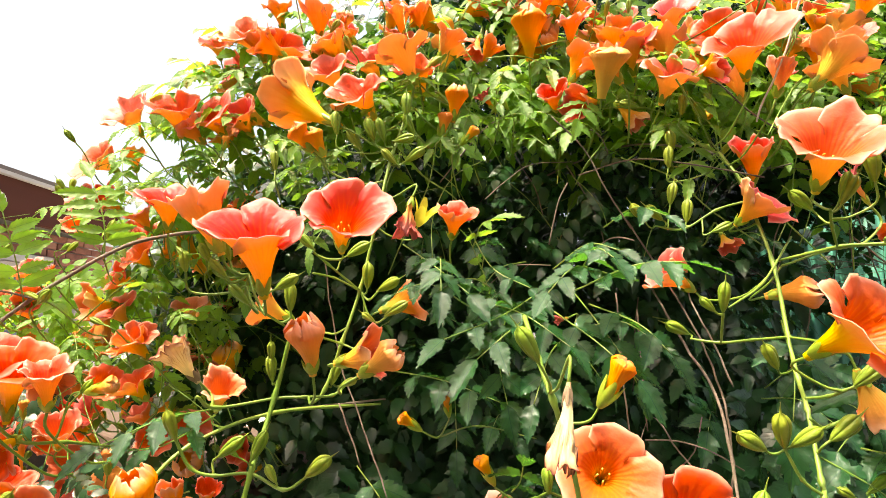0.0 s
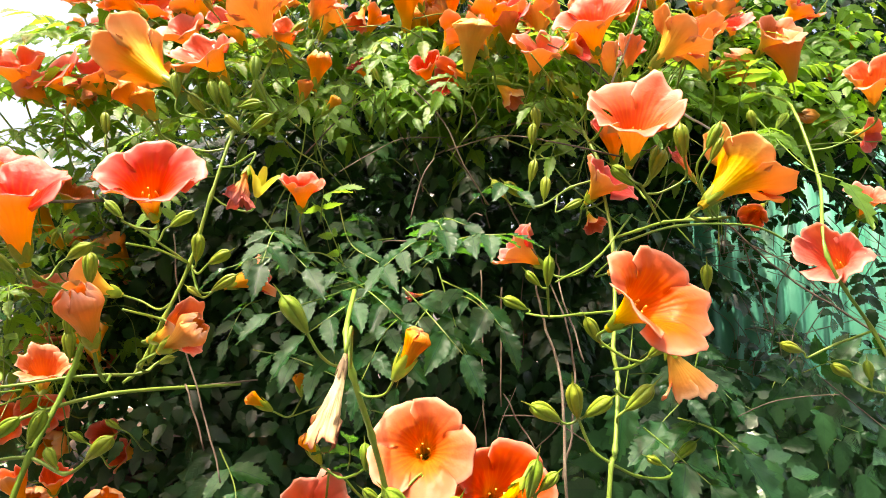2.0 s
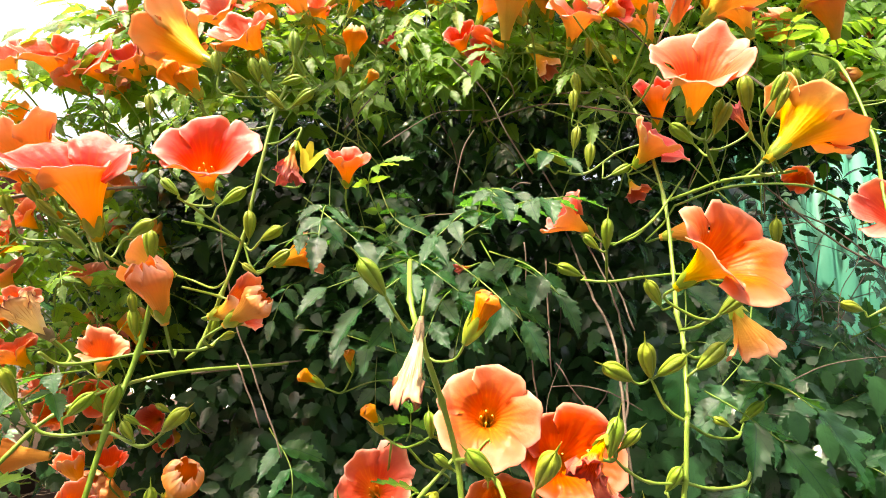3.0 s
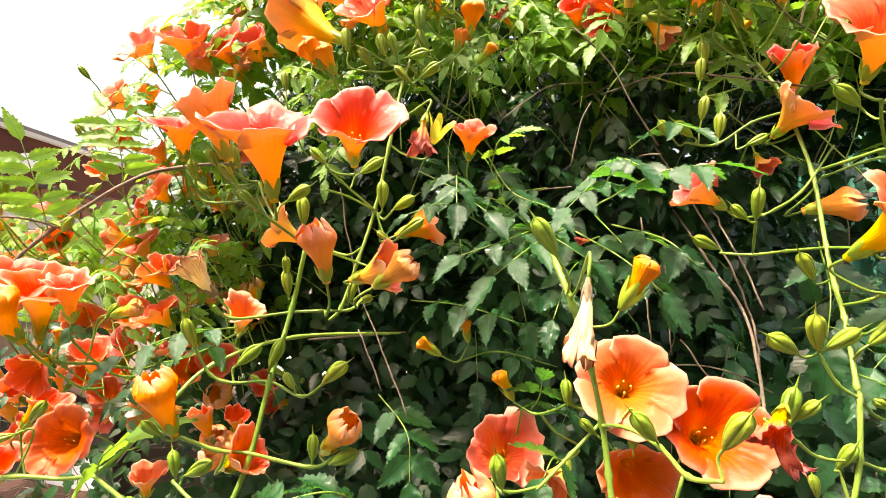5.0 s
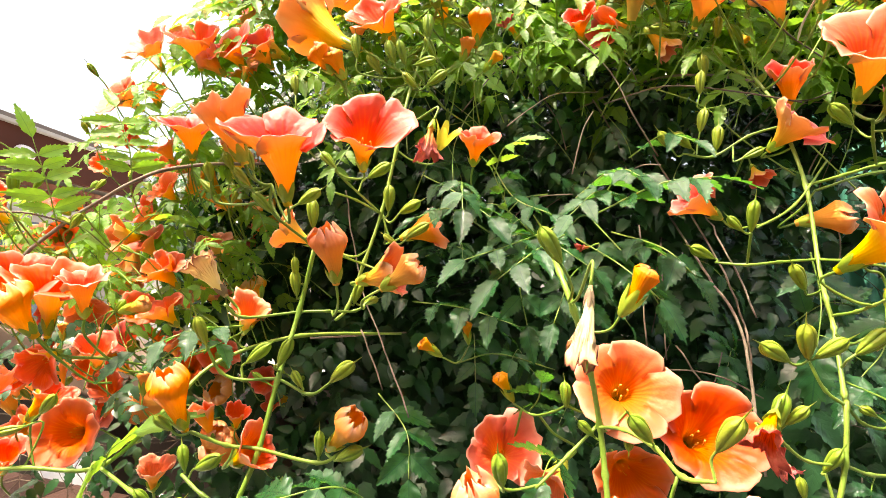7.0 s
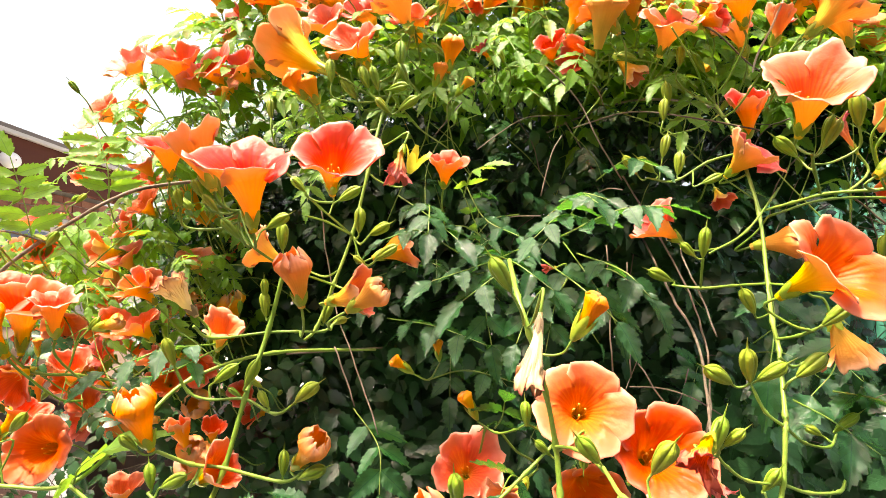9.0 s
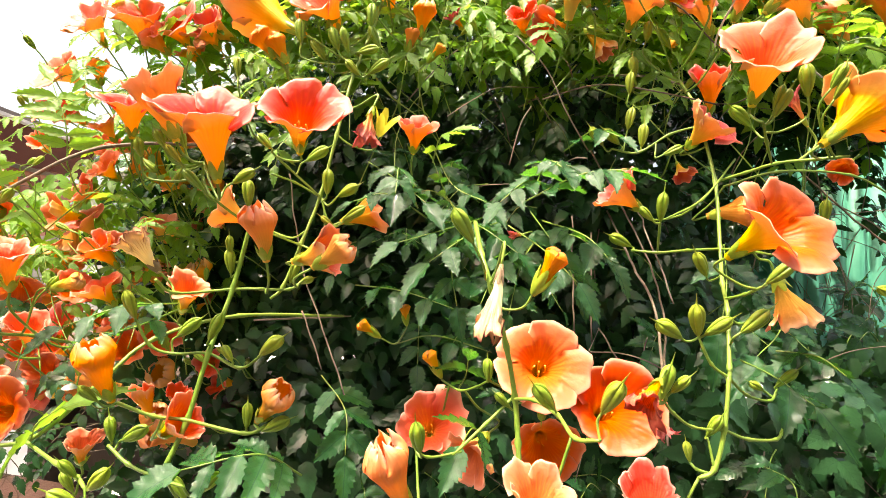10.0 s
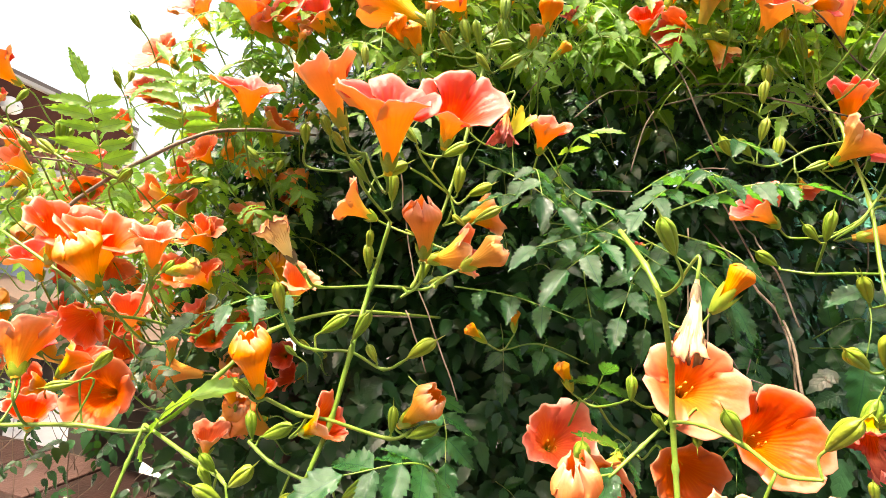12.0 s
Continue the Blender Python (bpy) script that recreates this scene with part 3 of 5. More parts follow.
# joined leaf masses
def low_leaflet(seed):
    rng = random.Random(seed)
    fold, bow = rng.uniform(0.1, 0.35), rng.uniform(0.1, 0.35)
    v, uv, f = [], [], []
    n = 10
    for i in range(n + 1):
        t = i / n
        w = 0.70 * t ** 0.55 * (1 - t) ** 1.05 if 0 < t < 1 else 0.003
        w *= 1.15 if i % 2 else 0.88
        for s in (-1, 0, 1):
            v.append((s * w, t, fold * abs(s) * w - bow * t * t))
            uv.append((0.5 + 0.5 * s * min(1.0, w / 0.25), t))
    for i in range(n):
        for k in (0, 1):
            a = i * 3 + k
            f.append((a, a + 1, a + 4, a + 3))
    return np.array(v), np.array(uv), np.array(f)


LOW = [low_leaflet(200 + i) for i in range(5)]


def foliage(label, seed, count, place, size, mat=None, face=(0.0, -0.55, 0.8), hang=0.45):
    """Many pinnate leaves joined into one mesh. place(rng) gives the foot of a leaf or None."""
    rng = random.Random(seed)
    V, U, F = [], [], []
    o = 0
    made = 0
    while made < count:
        q = place(rng)
        if q is None:
            continue
        made += 1
        q = Vector(q)
        d = Vector((rng.uniform(-0.9, 0.9), rng.uniform(-1.0, 0.15), rng.uniform(-hang - 0.35, 0.5 - hang))).normalized()
        up = Vector((face[0] + rng.uniform(-0.5, 0.5), face[1] + rng.uniform(-0.4, 0.4), face[2] + rng.uniform(-0.3, 0.3)))
        s0 = size * rng.uniform(0.65, 1.2)
        pairs = rng.choice((2, 3, 3, 4))
        for k in range(2 * pairs + 1):
            s = 0 if k == 2 * pairs else (1 if k % 2 else -1)
            a = (k // 2 + 0.6) * s0 * 0.62
            at = q + d * a + Vector((0, 0, -2.2 * a * a))
            nrm = (up - d * up.dot(d)).normalized()
            side = d.cross(nrm)
            way = (side * s * 0.85 + d * (0.5 if s else 1.0) + Vector((rng.uniform(-0.2, 0.2), 0, -0.3))).normalized()
            nrm = nrm + Vector((rng.uniform(-0.3, 0.3), rng.uniform(-0.3, 0.3), rng.uniform(-0.3, 0.3)))
            nrm = (nrm - way * nrm.dot(way)).normalized()
            x = way.cross(nrm)
            v, uv, f = LOW[rng.randrange(5)]
            g = s0 * rng.uniform(0.8, 1.15)
            rot = np.array((x, way, nrm))
            V.append((v * g) @ rot + np.array(at))
            U.append(uv)
            F.append(f + o)
            o += len(v)
    V, U, F = np.concatenate(V), np.concatenate(U), np.concatenate(F)
    me = bpy.data.meshes.new("leaves")
    me.vertices.add(len(V))
    me.vertices.foreach_set("co", V.astype(np.float32).ravel())
    me.loops.add(4 * len(F))
    me.loops.foreach_set("vertex_index", F.astype(np.int32).ravel())
    me.polygons.add(len(F))
    me.polygons.foreach_set("loop_start", np.arange(0, 4 * len(F), 4, dtype=np.int32))
    me.polygons.foreach_set("use_smooth", np.ones(len(F), dtype=bool))
    layer = me.uv_layers.new(name="UVMap")
    layer.data.foreach_set("uv", U[F.ravel()].astype(np.float32).ravel())
    me.materials.append(mat or LEAF_MASS)
    me.update(calc_edges=True)
    me.validate()
    return tagged(new("vine_foliage", me), label, "foliage", "", "stuff")

# ---- the place round the vine ----
def slab(name, at, size, mat, parent=None, turn=0.0, bevel=0.004, label=""):
    m = pose(*at, 0, 0, turn)
    ob = new(name, box_mesh(name, size, mat, bevel))
    ob.matrix_basis = m
    if parent:
        ob.parent = parent
        ob.matrix_parent_inverse = parent.matrix_basis.inverted()
    return tagged(ob, label)


# ground: one dark asphalt sheet to the horizon, with a pale concrete yard past the low wall
gv = [(-400, -400, 0), (400, -400, 0), (400, 400, 0), (-400, 400, 0)]
tagged(new("ground", mesh_of("ground", gv, [(0, 1, 2, 3)], [ASPHALT])), "dark worn asphalt ground", "ground", "", "structure")
tagged(slab("pavement", (-4.6, 5.2, 0.01), (7.4, 9.0, 0.05), CONCRETE), "pale sunlit concrete yard", "pavement", "", "structure")

# unseen wall, added behind the camera to hold back low sky light
tagged(slab("wall_south", (0.0, -3.0, 2.5), (14.0, 0.25, 5.0), REAR), "plain grey wall added out of view to cut sky light", "wall", "", "structure")

# corrugated mint-green sheet fence behind the vine
FENCE_Y = 1.55
fence = new("sheet_fence")
fence.matrix_basis = pose(1.5, FENCE_Y, 0)
tagged(fence, "mint green corrugated sheet fence behind the vine", "fence")
for k in range(4):
    x0, wide = 0.80 + k * 0.93, 0.95
    fv, ff = [], []
    n = 96
    for i in range(n + 1):
        x = x0 + wide * i / n
        w = (i * wide / n) % 0.076 / 0.076
        y = FENCE_Y + 0.009 * math.sin(2 * math.pi * w) - 0.004 * (k % 2)
        for z, dy in ((0.05, 0), (2.15, 0), (2.15, 0.0012), (0.05, 0.0012)):
            fv.append((x, y + dy, z))
    for i in range(n):
        for j in range(4):
            j2 = (j + 1) % 4
            ff.append((i * 4 + j, i * 4 + j2, i * 4 + 4 + j2, i * 4 + 4 + j))
    under("panel", mesh_of("panel", fv, ff, [FENCE_GREEN]), fence)
for x in (0.84, 2.6, 4.4):
    slab("post", (x, FENCE_Y + 0.05, 1.08), (0.05, 0.05, 2.16), FENCE_POST, fence)
for z in (0.5, 1.9):
    slab("rail", (2.65, FENCE_Y + 0.02, z), (3.7, 0.03, 0.05), FENCE_POST, fence)

# house on the far side: brick wall, wide brown fascia board, round lamp on it, window below
house = new("house")
house.matrix_basis = pose(-5.0, 0.5, 0)
tagged(house, "brick house with a wide brown fascia board", "house")
slab("wall", (-3.72, 0.9, 1.18), (0.24, 8.0, 2.36), MORTAR, house, label="grey mortar wall core")
slab("end_wall", (-5.8, 4.8, 1.18), (4.0, 0.24, 2.36), MORTAR, house)
slab("fascia", (-3.45, 0.95, 2.435), (0.06, 8.2, 0.33), SOFFIT, house, label="brown painted fascia board")
slab("soffit", (-3.66, 0.95, 2.40), (0.36, 8.15, 0.04), SOFFIT, house)
slab("eave_trim", (-3.42, 0.95, 2.615), (0.09, 8.22, 0.03), TRIM, house, label="light grey eave trim")
slab("end_trim", (-3.44, 5.07, 2.43), (0.09, 0.04, 0.36), TRIM, house)
rv = [(-3.4, -3.2, 2.63), (-3.4, 5.1, 2.63), (-7.0, 5.1, 3.8), (-7.0, -3.2, 3.8), (-3.4, -3.2, 2.67), (-3.4, 5.1, 2.67), (-7.0, 5.1, 3.86), (-7.0, -3.2, 3.86)]
under("roof", mesh_of("roof", rv, [(0, 3, 2, 1), (4, 5, 6, 7), (0, 1, 5, 4), (1, 2, 6, 5), (2, 3, 7, 6), (3, 0, 4, 7)], [ROOF], smooth=False), house)
slab("lintel", (-3.575, 2.6, 2.0), (0.06, 3.6, 0.07), TRIM, house, label="pale stone window lintel")
window = slab("window", (-3.60, 2.6, 1.45), (0.03, 3.4, 1.02), TRIM, house, label="light grey window frame")
for k in range(4):
    slab("pane", (-3.583, 1.34 + k * 0.84, 1.45), (0.012, 0.76, 0.9), GLASS_DARK, window)
lamp = new("wall_lamp")
lamp.matrix_basis = pose(-3.42, 3.62, 2.40)
tagged(lamp, "round white opal lamp on the fascia board", "lamp")
lv, lf = [], []
for r, out_ in ((0.005, 0.06), (0.035, 0.055), (0.058, 0.035), (0.066, 0.012), (0.066, -0.004)):
    for k in range(24):
        lv.append((-3.42 + out_, 3.62 + 1.3 * r * math.cos(k * math.pi / 12), 2.40 + r * math.sin(k * math.pi / 12)))
for i in range(4):
    for k in range(24):
        k2 = (k + 1) % 24
        lf.append((i * 24 + k, i * 24 + k2, i * 24 + 24 + k2, i * 24 + 24 + k))
under("diffuser", mesh_of("diffuser", lv, lf, [OPAL]), lamp)

# low garden wall with glazed coping tiles
WA, WB = Vector((-3.0, 2.24, 0)), Vector((-0.35, 1.42, 0))
along = (WB - WA).normalized()
turn = math.degrees(math.atan2(along.y, along.x))
garden_wall = new("garden_wall")
garden_wall.matrix_basis = pose(*((WA + WB) / 2), 0, 0, turn)
tagged(garden_wall, "low brick garden wall with glazed brown coping tiles", "wall")
mid = (WA + WB) / 2
slab("wall_core", (mid.x, mid.y, 0.295), ((WB - WA).length, 0.20, 0.59), MORTAR, garden_wall, turn)
tile_me = box_mesh("coping_tile", (0.292, 0.30, 0.035), COPING, 0.006)
for i in range(int((WB - WA).length / 0.3)):
    q = WA + along * (0.3 * i + 0.15)
    ob = new("coping_tile", tile_me)
    ob.parent = garden_wall
    ob.matrix_parent_inverse = garden_wall.matrix_basis.inverted()
    ob.matrix_basis = pose(q.x, q.y, 0.61 + 0.002 * (i % 3), 0, 0, turn + 0.6 * ((i * 7) % 3 - 1))

# tan plastered ledge; the dark slab below it is painted shade
LA, LB = Vector((-4.0, 3.955, 0)), Vector((-0.3, 1.22, 0))
la = (LB - LA).normalized()
lturn = math.degrees(math.atan2(la.y, la.x))
ledge = new("plaster_ledge")
lm = (LA + LB) / 2
ledge.matrix_basis = pose(lm.x, lm.y, 0, 0, 0, lturn)
tagged(ledge, "tan plastered ledge over a dark slab standing in for shade", "ledge")
slab("ledge_top", (lm.x, lm.y, 1.07), ((LB - LA).length, 0.34, 0.15), TAN, ledge, lturn, 0.012)
back = lm + Vector((-la.y, la.x, 0)) * 0.06
slab("recess", (back.x, back.y, 0.83), ((LB - LA).length - 0.1, 0.12, 0.34), UNDER_SHADE, ledge, lturn)
slab("support", (lm.x - la.x * 0.95, lm.y - la.y * 0.95, 0.45), (0.2, 0.2, 0.9), UNDER_SHADE, ledge, lturn)
slab("support", (lm.x + la.x * 0.95, lm.y + la.y * 0.95, 0.45), (0.2, 0.2, 0.9), UNDER_SHADE, ledge, lturn)

# ---- leaf masses of the vine ----
def zone(xa, xb, ya, yb, za, zb, keep=None):
    def place(rng):
        q = (rng.uniform(xa, xb), rng.uniform(ya, yb), rng.uniform(za, zb))
        return q if keep is None or keep(*q) else None
    return place


def edge_left(x, y, z):
    """The crown's outline falls away to the left as it rises."""
    return x > -0.66 + max(0.0, z - 1.72) * 0.85 + 0.05 * math.sin(z * 23)


def crown(x, y, z):
    """The crown's front leans back as it rises."""
    return edge_left(x, y, z) and y > 0.82 + (z - 1.95) * 0.45


def sun_gap(x, y, z):
    """Open growth that lets the sun down on the fence."""
    return not (x > 0.85 and y > 1.28 and z > 1.35)


def hollow(x, y, z):
    """The shaded hollow under the overhanging crown; few leaves stand in it."""
    return 0.0 < x < 0.56 * y and 1.44 + 0.2 * y < z < 1.44 + 0.45 * y and y < 1.12


def window_right(x, y, z):
    """Thin growth in front of the green fence."""
    return not (0.73 * y + 0.02 < x < 2.4 and 1.36 + 0.1 * math.sin(9 * x) < z < 1.82)


def inner(x, y, z):
    return edge_left(x, y, z) and window_right(x, y, z) and sun_gap(x, y, z) and not hollow(x, y, z)


SHADE_FACE = (0.0, -0.95, 0.2)
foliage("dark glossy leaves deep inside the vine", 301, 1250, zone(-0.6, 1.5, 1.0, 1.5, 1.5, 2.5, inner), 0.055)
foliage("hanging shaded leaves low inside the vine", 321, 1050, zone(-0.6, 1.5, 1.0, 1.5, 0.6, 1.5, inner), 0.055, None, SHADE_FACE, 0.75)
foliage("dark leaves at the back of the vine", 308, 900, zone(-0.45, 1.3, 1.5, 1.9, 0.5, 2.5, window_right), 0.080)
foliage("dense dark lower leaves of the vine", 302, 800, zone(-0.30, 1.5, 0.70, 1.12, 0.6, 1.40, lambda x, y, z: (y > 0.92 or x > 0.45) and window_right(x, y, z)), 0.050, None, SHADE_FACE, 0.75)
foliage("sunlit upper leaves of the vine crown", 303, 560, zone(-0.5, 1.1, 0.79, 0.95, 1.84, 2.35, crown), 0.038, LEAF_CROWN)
# leaves behind the crown front take the darker green, standing in for shade
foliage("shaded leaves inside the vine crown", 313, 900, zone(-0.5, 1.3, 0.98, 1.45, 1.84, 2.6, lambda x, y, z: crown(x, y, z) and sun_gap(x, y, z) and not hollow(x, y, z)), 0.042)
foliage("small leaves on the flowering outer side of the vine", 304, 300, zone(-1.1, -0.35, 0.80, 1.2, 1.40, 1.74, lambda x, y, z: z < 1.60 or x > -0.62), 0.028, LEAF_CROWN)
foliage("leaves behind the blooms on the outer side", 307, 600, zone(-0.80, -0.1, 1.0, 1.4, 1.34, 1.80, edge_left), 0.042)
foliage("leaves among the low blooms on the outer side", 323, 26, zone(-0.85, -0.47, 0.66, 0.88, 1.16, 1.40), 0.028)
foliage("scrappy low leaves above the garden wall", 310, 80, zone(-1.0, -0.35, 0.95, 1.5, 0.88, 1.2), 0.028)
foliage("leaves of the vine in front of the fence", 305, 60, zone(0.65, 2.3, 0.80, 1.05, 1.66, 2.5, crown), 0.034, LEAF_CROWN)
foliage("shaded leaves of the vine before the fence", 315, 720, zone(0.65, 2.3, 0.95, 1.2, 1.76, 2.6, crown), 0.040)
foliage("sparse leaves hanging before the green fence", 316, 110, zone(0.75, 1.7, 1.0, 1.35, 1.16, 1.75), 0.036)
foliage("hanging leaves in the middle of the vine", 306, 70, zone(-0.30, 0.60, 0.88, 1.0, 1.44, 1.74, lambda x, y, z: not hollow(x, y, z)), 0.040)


def twigs(seed, count, xa, xb, ya, yb, za, zb, mat, label):
    """A tangle of thin runners, joined: nobody could count them."""
    rng = random.Random(seed)
    V, F = [], []
    for _ in range(count):
        q = Vector((rng.uniform(xa, xb), rng.uniform(ya, yb), rng.uniform(za, zb)))
        d = Vector((rng.uniform(-1, 1), rng.uniform(-0.5, 0.3), rng.uniform(-1.0, 0.5))).normalized()
        long_ = rng.uniform(0.10, 0.26)
        pts = [q]
        for k in range(3):
            d = (d + Vector((rng.uniform(-0.4, 0.4), rng.uniform(-0.3, 0.3), rng.uniform(-0.5, 0.2)))).normalized()
            pts.append(pts[-1] + d * long_ / 3)
        path = smooth_path(pts, 4)
        v, f = tube(path, [rng.uniform(0.0005, 0.0012)] * len(path), 5)
        o = len(V)
        V += v
        F += [tuple(i + o for i in g) for g in f]
    return tagged(new("twig_tangle", mesh_of("twigs", V, F, [mat])), label, "twigs", "", "stuff")


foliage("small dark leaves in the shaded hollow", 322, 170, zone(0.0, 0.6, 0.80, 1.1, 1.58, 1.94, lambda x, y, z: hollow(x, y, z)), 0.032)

twigs(501, 100, 0.45, 1.7, 0.75, 1.35, 1.1, 2.2, STEM_BROWN, "thin brown runners tangled before the fence")
twigs(505, 70, -1.2, -0.55, 0.95, 1.5, 0.85, 1.25, STEM_BROWN, "thin dark twigs above the garden wall")
twigs(506, 130, 0.75, 1.6, 0.95, 1.4, 1.3, 1.85, STEM_BROWN, "thin dark runners crossing the green fence")
twigs(502, 90, -0.95, -0.4, 0.75, 1.1, 1.38, 1.58, STEM_GREEN, "thin green stalks tangled between the blooms")
twigs(503, 36, 0.1, 0.8, 0.62, 1.0, 1.0, 1.9, STEM_BROWN, "thin brown runners inside the vine")
twigs(504, 80, -0.1, 0.9, 0.70, 0.9, 1.7, 2.1, STEM_GREEN, "thin green stalks in the crown of the vine")


def scatter(seed, count, xa, xb, ya, yb, za, zb, size, kind, reach=0.10, lean=0.0, face=(-0.55, 0.8)):
    """Single compound leaves in the outer layer, growing out of the mass towards the light."""
    rng = random.Random(seed)
    for _ in range(count):
        q = Vector((rng.uniform(xa, xb), rng.uniform(ya, yb), rng.uniform(za, zb)))
        q.y += lean * (q.z - za)
        if (hollow(*q) and rng.random() < 0.8) or (q.z > 1.85 and not edge_left(q.x - 0.10, q.y, q.z)):
            continue
        d = Vector((rng.uniform(-0.8, 0.8), rng.uniform(-0.9, -0.2), rng.uniform(-0.5, 0.35))).normalized()
        compound_leaf(q, q + d * reach * 0.55 + Vector((0, 0, 0.012)), q + d * reach + Vector((0, 0, -0.012)), size * rng.uniform(0.8, 1.15), rng.choice((2, 3, 3)), kind, face)


HANGING = (-0.95, 0.22)
FLAT = (-0.25, 0.95)
scatter(401, 18, -0.10, 0.50, 0.74, 0.95, 1.46, 1.68, 0.034, "adult", face=FLAT)
scatter(402, 14, -0.30, 0.60, 0.84, 0.96, 1.02, 1.36, 0.046, "adult", face=HANGING)
scatter(403, 84, -0.30, 0.75, 0.66, 0.80, 1.76, 2.12, 0.038, "young", 0.10, 0.7)
scatter(404, 26, 0.45, 1.1, 0.68, 0.95, 0.98, 1.40, 0.050, "adult", face=HANGING)
scatter(405, 12, -0.85, -0.38, 0.72, 0.95, 1.42, 1.74, 0.030, "young", 0.08)
scatter(406, 8, 0.40, 0.85, 0.66, 0.85, 1.66, 2.05, 0.036, "young", 0.10, 0.7)
scatter(407, 12, -0.02, 0.26, 0.58, 0.68, 1.47, 1.57, 0.036, "adult", face=FLAT)
scatter(408, 8, 0.0, 0.30, 0.62, 0.74, 1.58, 1.66, 0.032, "adult", face=FLAT)
scatter(410, 26, -0.24, 0.14, 0.64, 0.76, 1.64, 1.86, 0.030, "young", 0.09, 0.3)
scatter(411, 14, 0.75, 1.15, 0.80, 1.0, 1.20, 1.46, 0.042, "adult", face=HANGING)
scatter(412, 20, -0.54, -0.38, 0.76, 0.92, 1.66, 1.78, 0.032, "young", 0.08)
scatter(409, 22, -0.50, -0.24, 0.76, 0.92, 1.68, 1.98, 0.034, "young", 0.08)

# ---- stems ----
stem(0.0034, "green", (-0.035, 0.680, 1.863), (-0.048, 0.640, 1.784), (-0.068, 0.600, 1.694), (-0.081, 0.575, 1.609), (-0.096, 0.567, 1.533), (-0.112, 0.550, 1.473), (-0.126, 0.535, 1.424), (-0.138, 0.530, 1.410))
stem(0.0042, "green", (-0.153, 0.500, 1.487), (-0.166, 0.496, 1.422), (-0.174, 0.465, 1.360), (-0.183, 0.448, 1.301), (-0.196, 0.430, 1.256))
stem(0.0026, "green", (-0.220, 0.450, 1.430), (-0.211, 0.470, 1.417), (-0.166, 0.496, 1.421), (-0.138, 0.500, 1.422), (-0.112, 0.510, 1.422), (-0.100, 0.520, 1.432))
stem(0.0026, "green", (-0.237, 0.452, 1.392), (-0.224, 0.455, 1.368), (-0.205, 0.460, 1.360), (-0.174, 0.465, 1.360), (-0.142, 0.460, 1.348), (-0.121, 0.455, 1.360))
stem(0.0024, "green", (-0.172, 0.430, 1.538), (-0.177, 0.450, 1.515), (-0.153, 0.500, 1.487))
stem(0.0022, "green", (-0.134, 0.500, 1.567), (-0.126, 0.530, 1.558), (-0.095, 0.567, 1.530))
stem(0.0022, "green", (-0.139, 0.520, 1.547), (-0.122, 0.550, 1.544), (-0.095, 0.567, 1.530))
stem(0.0022, "green", (-0.095, 0.567, 1.530), (-0.085, 0.560, 1.520), (-0.073, 0.555, 1.530))
stem(0.0022, "green", (-0.095, 0.567, 1.530), (-0.085, 0.560, 1.503), (-0.074, 0.550, 1.494), (-0.062, 0.550, 1.502))
stem(0.0022, "green", (-0.138, 0.520, 1.482), (-0.113, 0.545, 1.472), (-0.081, 0.530, 1.461))
stem(0.0036, "green", (0.388, 0.660, 1.730), (0.391, 0.620, 1.676), (0.385, 0.600, 1.646), (0.376, 0.553, 1.563), (0.359, 0.515, 1.480), (0.340, 0.480, 1.442), (0.339, 0.470, 1.415), (0.316, 0.430, 1.364), (0.306, 0.415, 1.358), (0.296, 0.405, 1.317), (0.284, 0.400, 1.284), (0.270, 0.400, 1.276))
stem(0.0026, "green", (0.385, 0.600, 1.646), (0.349, 0.610, 1.636), (0.313, 0.625, 1.614), (0.279, 0.630, 1.619))
stem(0.0028, "green", (0.376, 0.553, 1.563), (0.392, 0.520, 1.568), (0.405, 0.490, 1.572), (0.423, 0.460, 1.570), (0.442, 0.440, 1.569))
stem(0.0026, "green", (0.359, 0.515, 1.480), (0.321, 0.515, 1.477), (0.291, 0.520, 1.474), (0.270, 0.540, 1.477))
stem(0.0024, "green", (0.279, 0.490, 1.504), (0.286, 0.510, 1.475))
stem(0.0026, "green", (0.359, 0.515, 1.480), (0.364, 0.480, 1.477), (0.361, 0.440, 1.471))
stem(0.0024, "green", (0.349, 0.430, 1.596), (0.373, 0.460, 1.587), (0.400, 0.490, 1.572))
stem(0.0022, "green", (0.405, 0.560, 1.593), (0.348, 0.530, 1.538), (0.291, 0.500, 1.510))
stem(0.0024, "green", (0.306, 0.415, 1.358), (0.290, 0.415, 1.370), (0.281, 0.420, 1.393))
stem(0.0024, "green", (0.306, 0.415, 1.358), (0.346, 0.450, 1.335), (0.390, 0.480, 1.323), (0.405, 0.490, 1.333))
stem(0.0026, "green", (0.296, 0.405, 1.315), (0.327, 0.420, 1.303), (0.367, 0.440, 1.297), (0.381, 0.450, 1.304))
stem(0.0022, "green", (0.296, 0.405, 1.315), (0.265, 0.400, 1.319), (0.243, 0.390, 1.333), (0.233, 0.385, 1.343))
stem(0.0022, "green", (0.284, 0.400, 1.284), (0.281, 0.405, 1.308))
stem(0.0022, "green", (0.280, 0.400, 1.280), (0.271, 0.405, 1.282), (0.268, 0.410, 1.286))
stem(0.0024, "green", (0.331, 0.460, 1.427), (0.337, 0.440, 1.432), (0.348, 0.425, 1.442))
stem(0.0024, "green", (0.326, 0.450, 1.411), (0.338, 0.450, 1.403), (0.352, 0.450, 1.409))
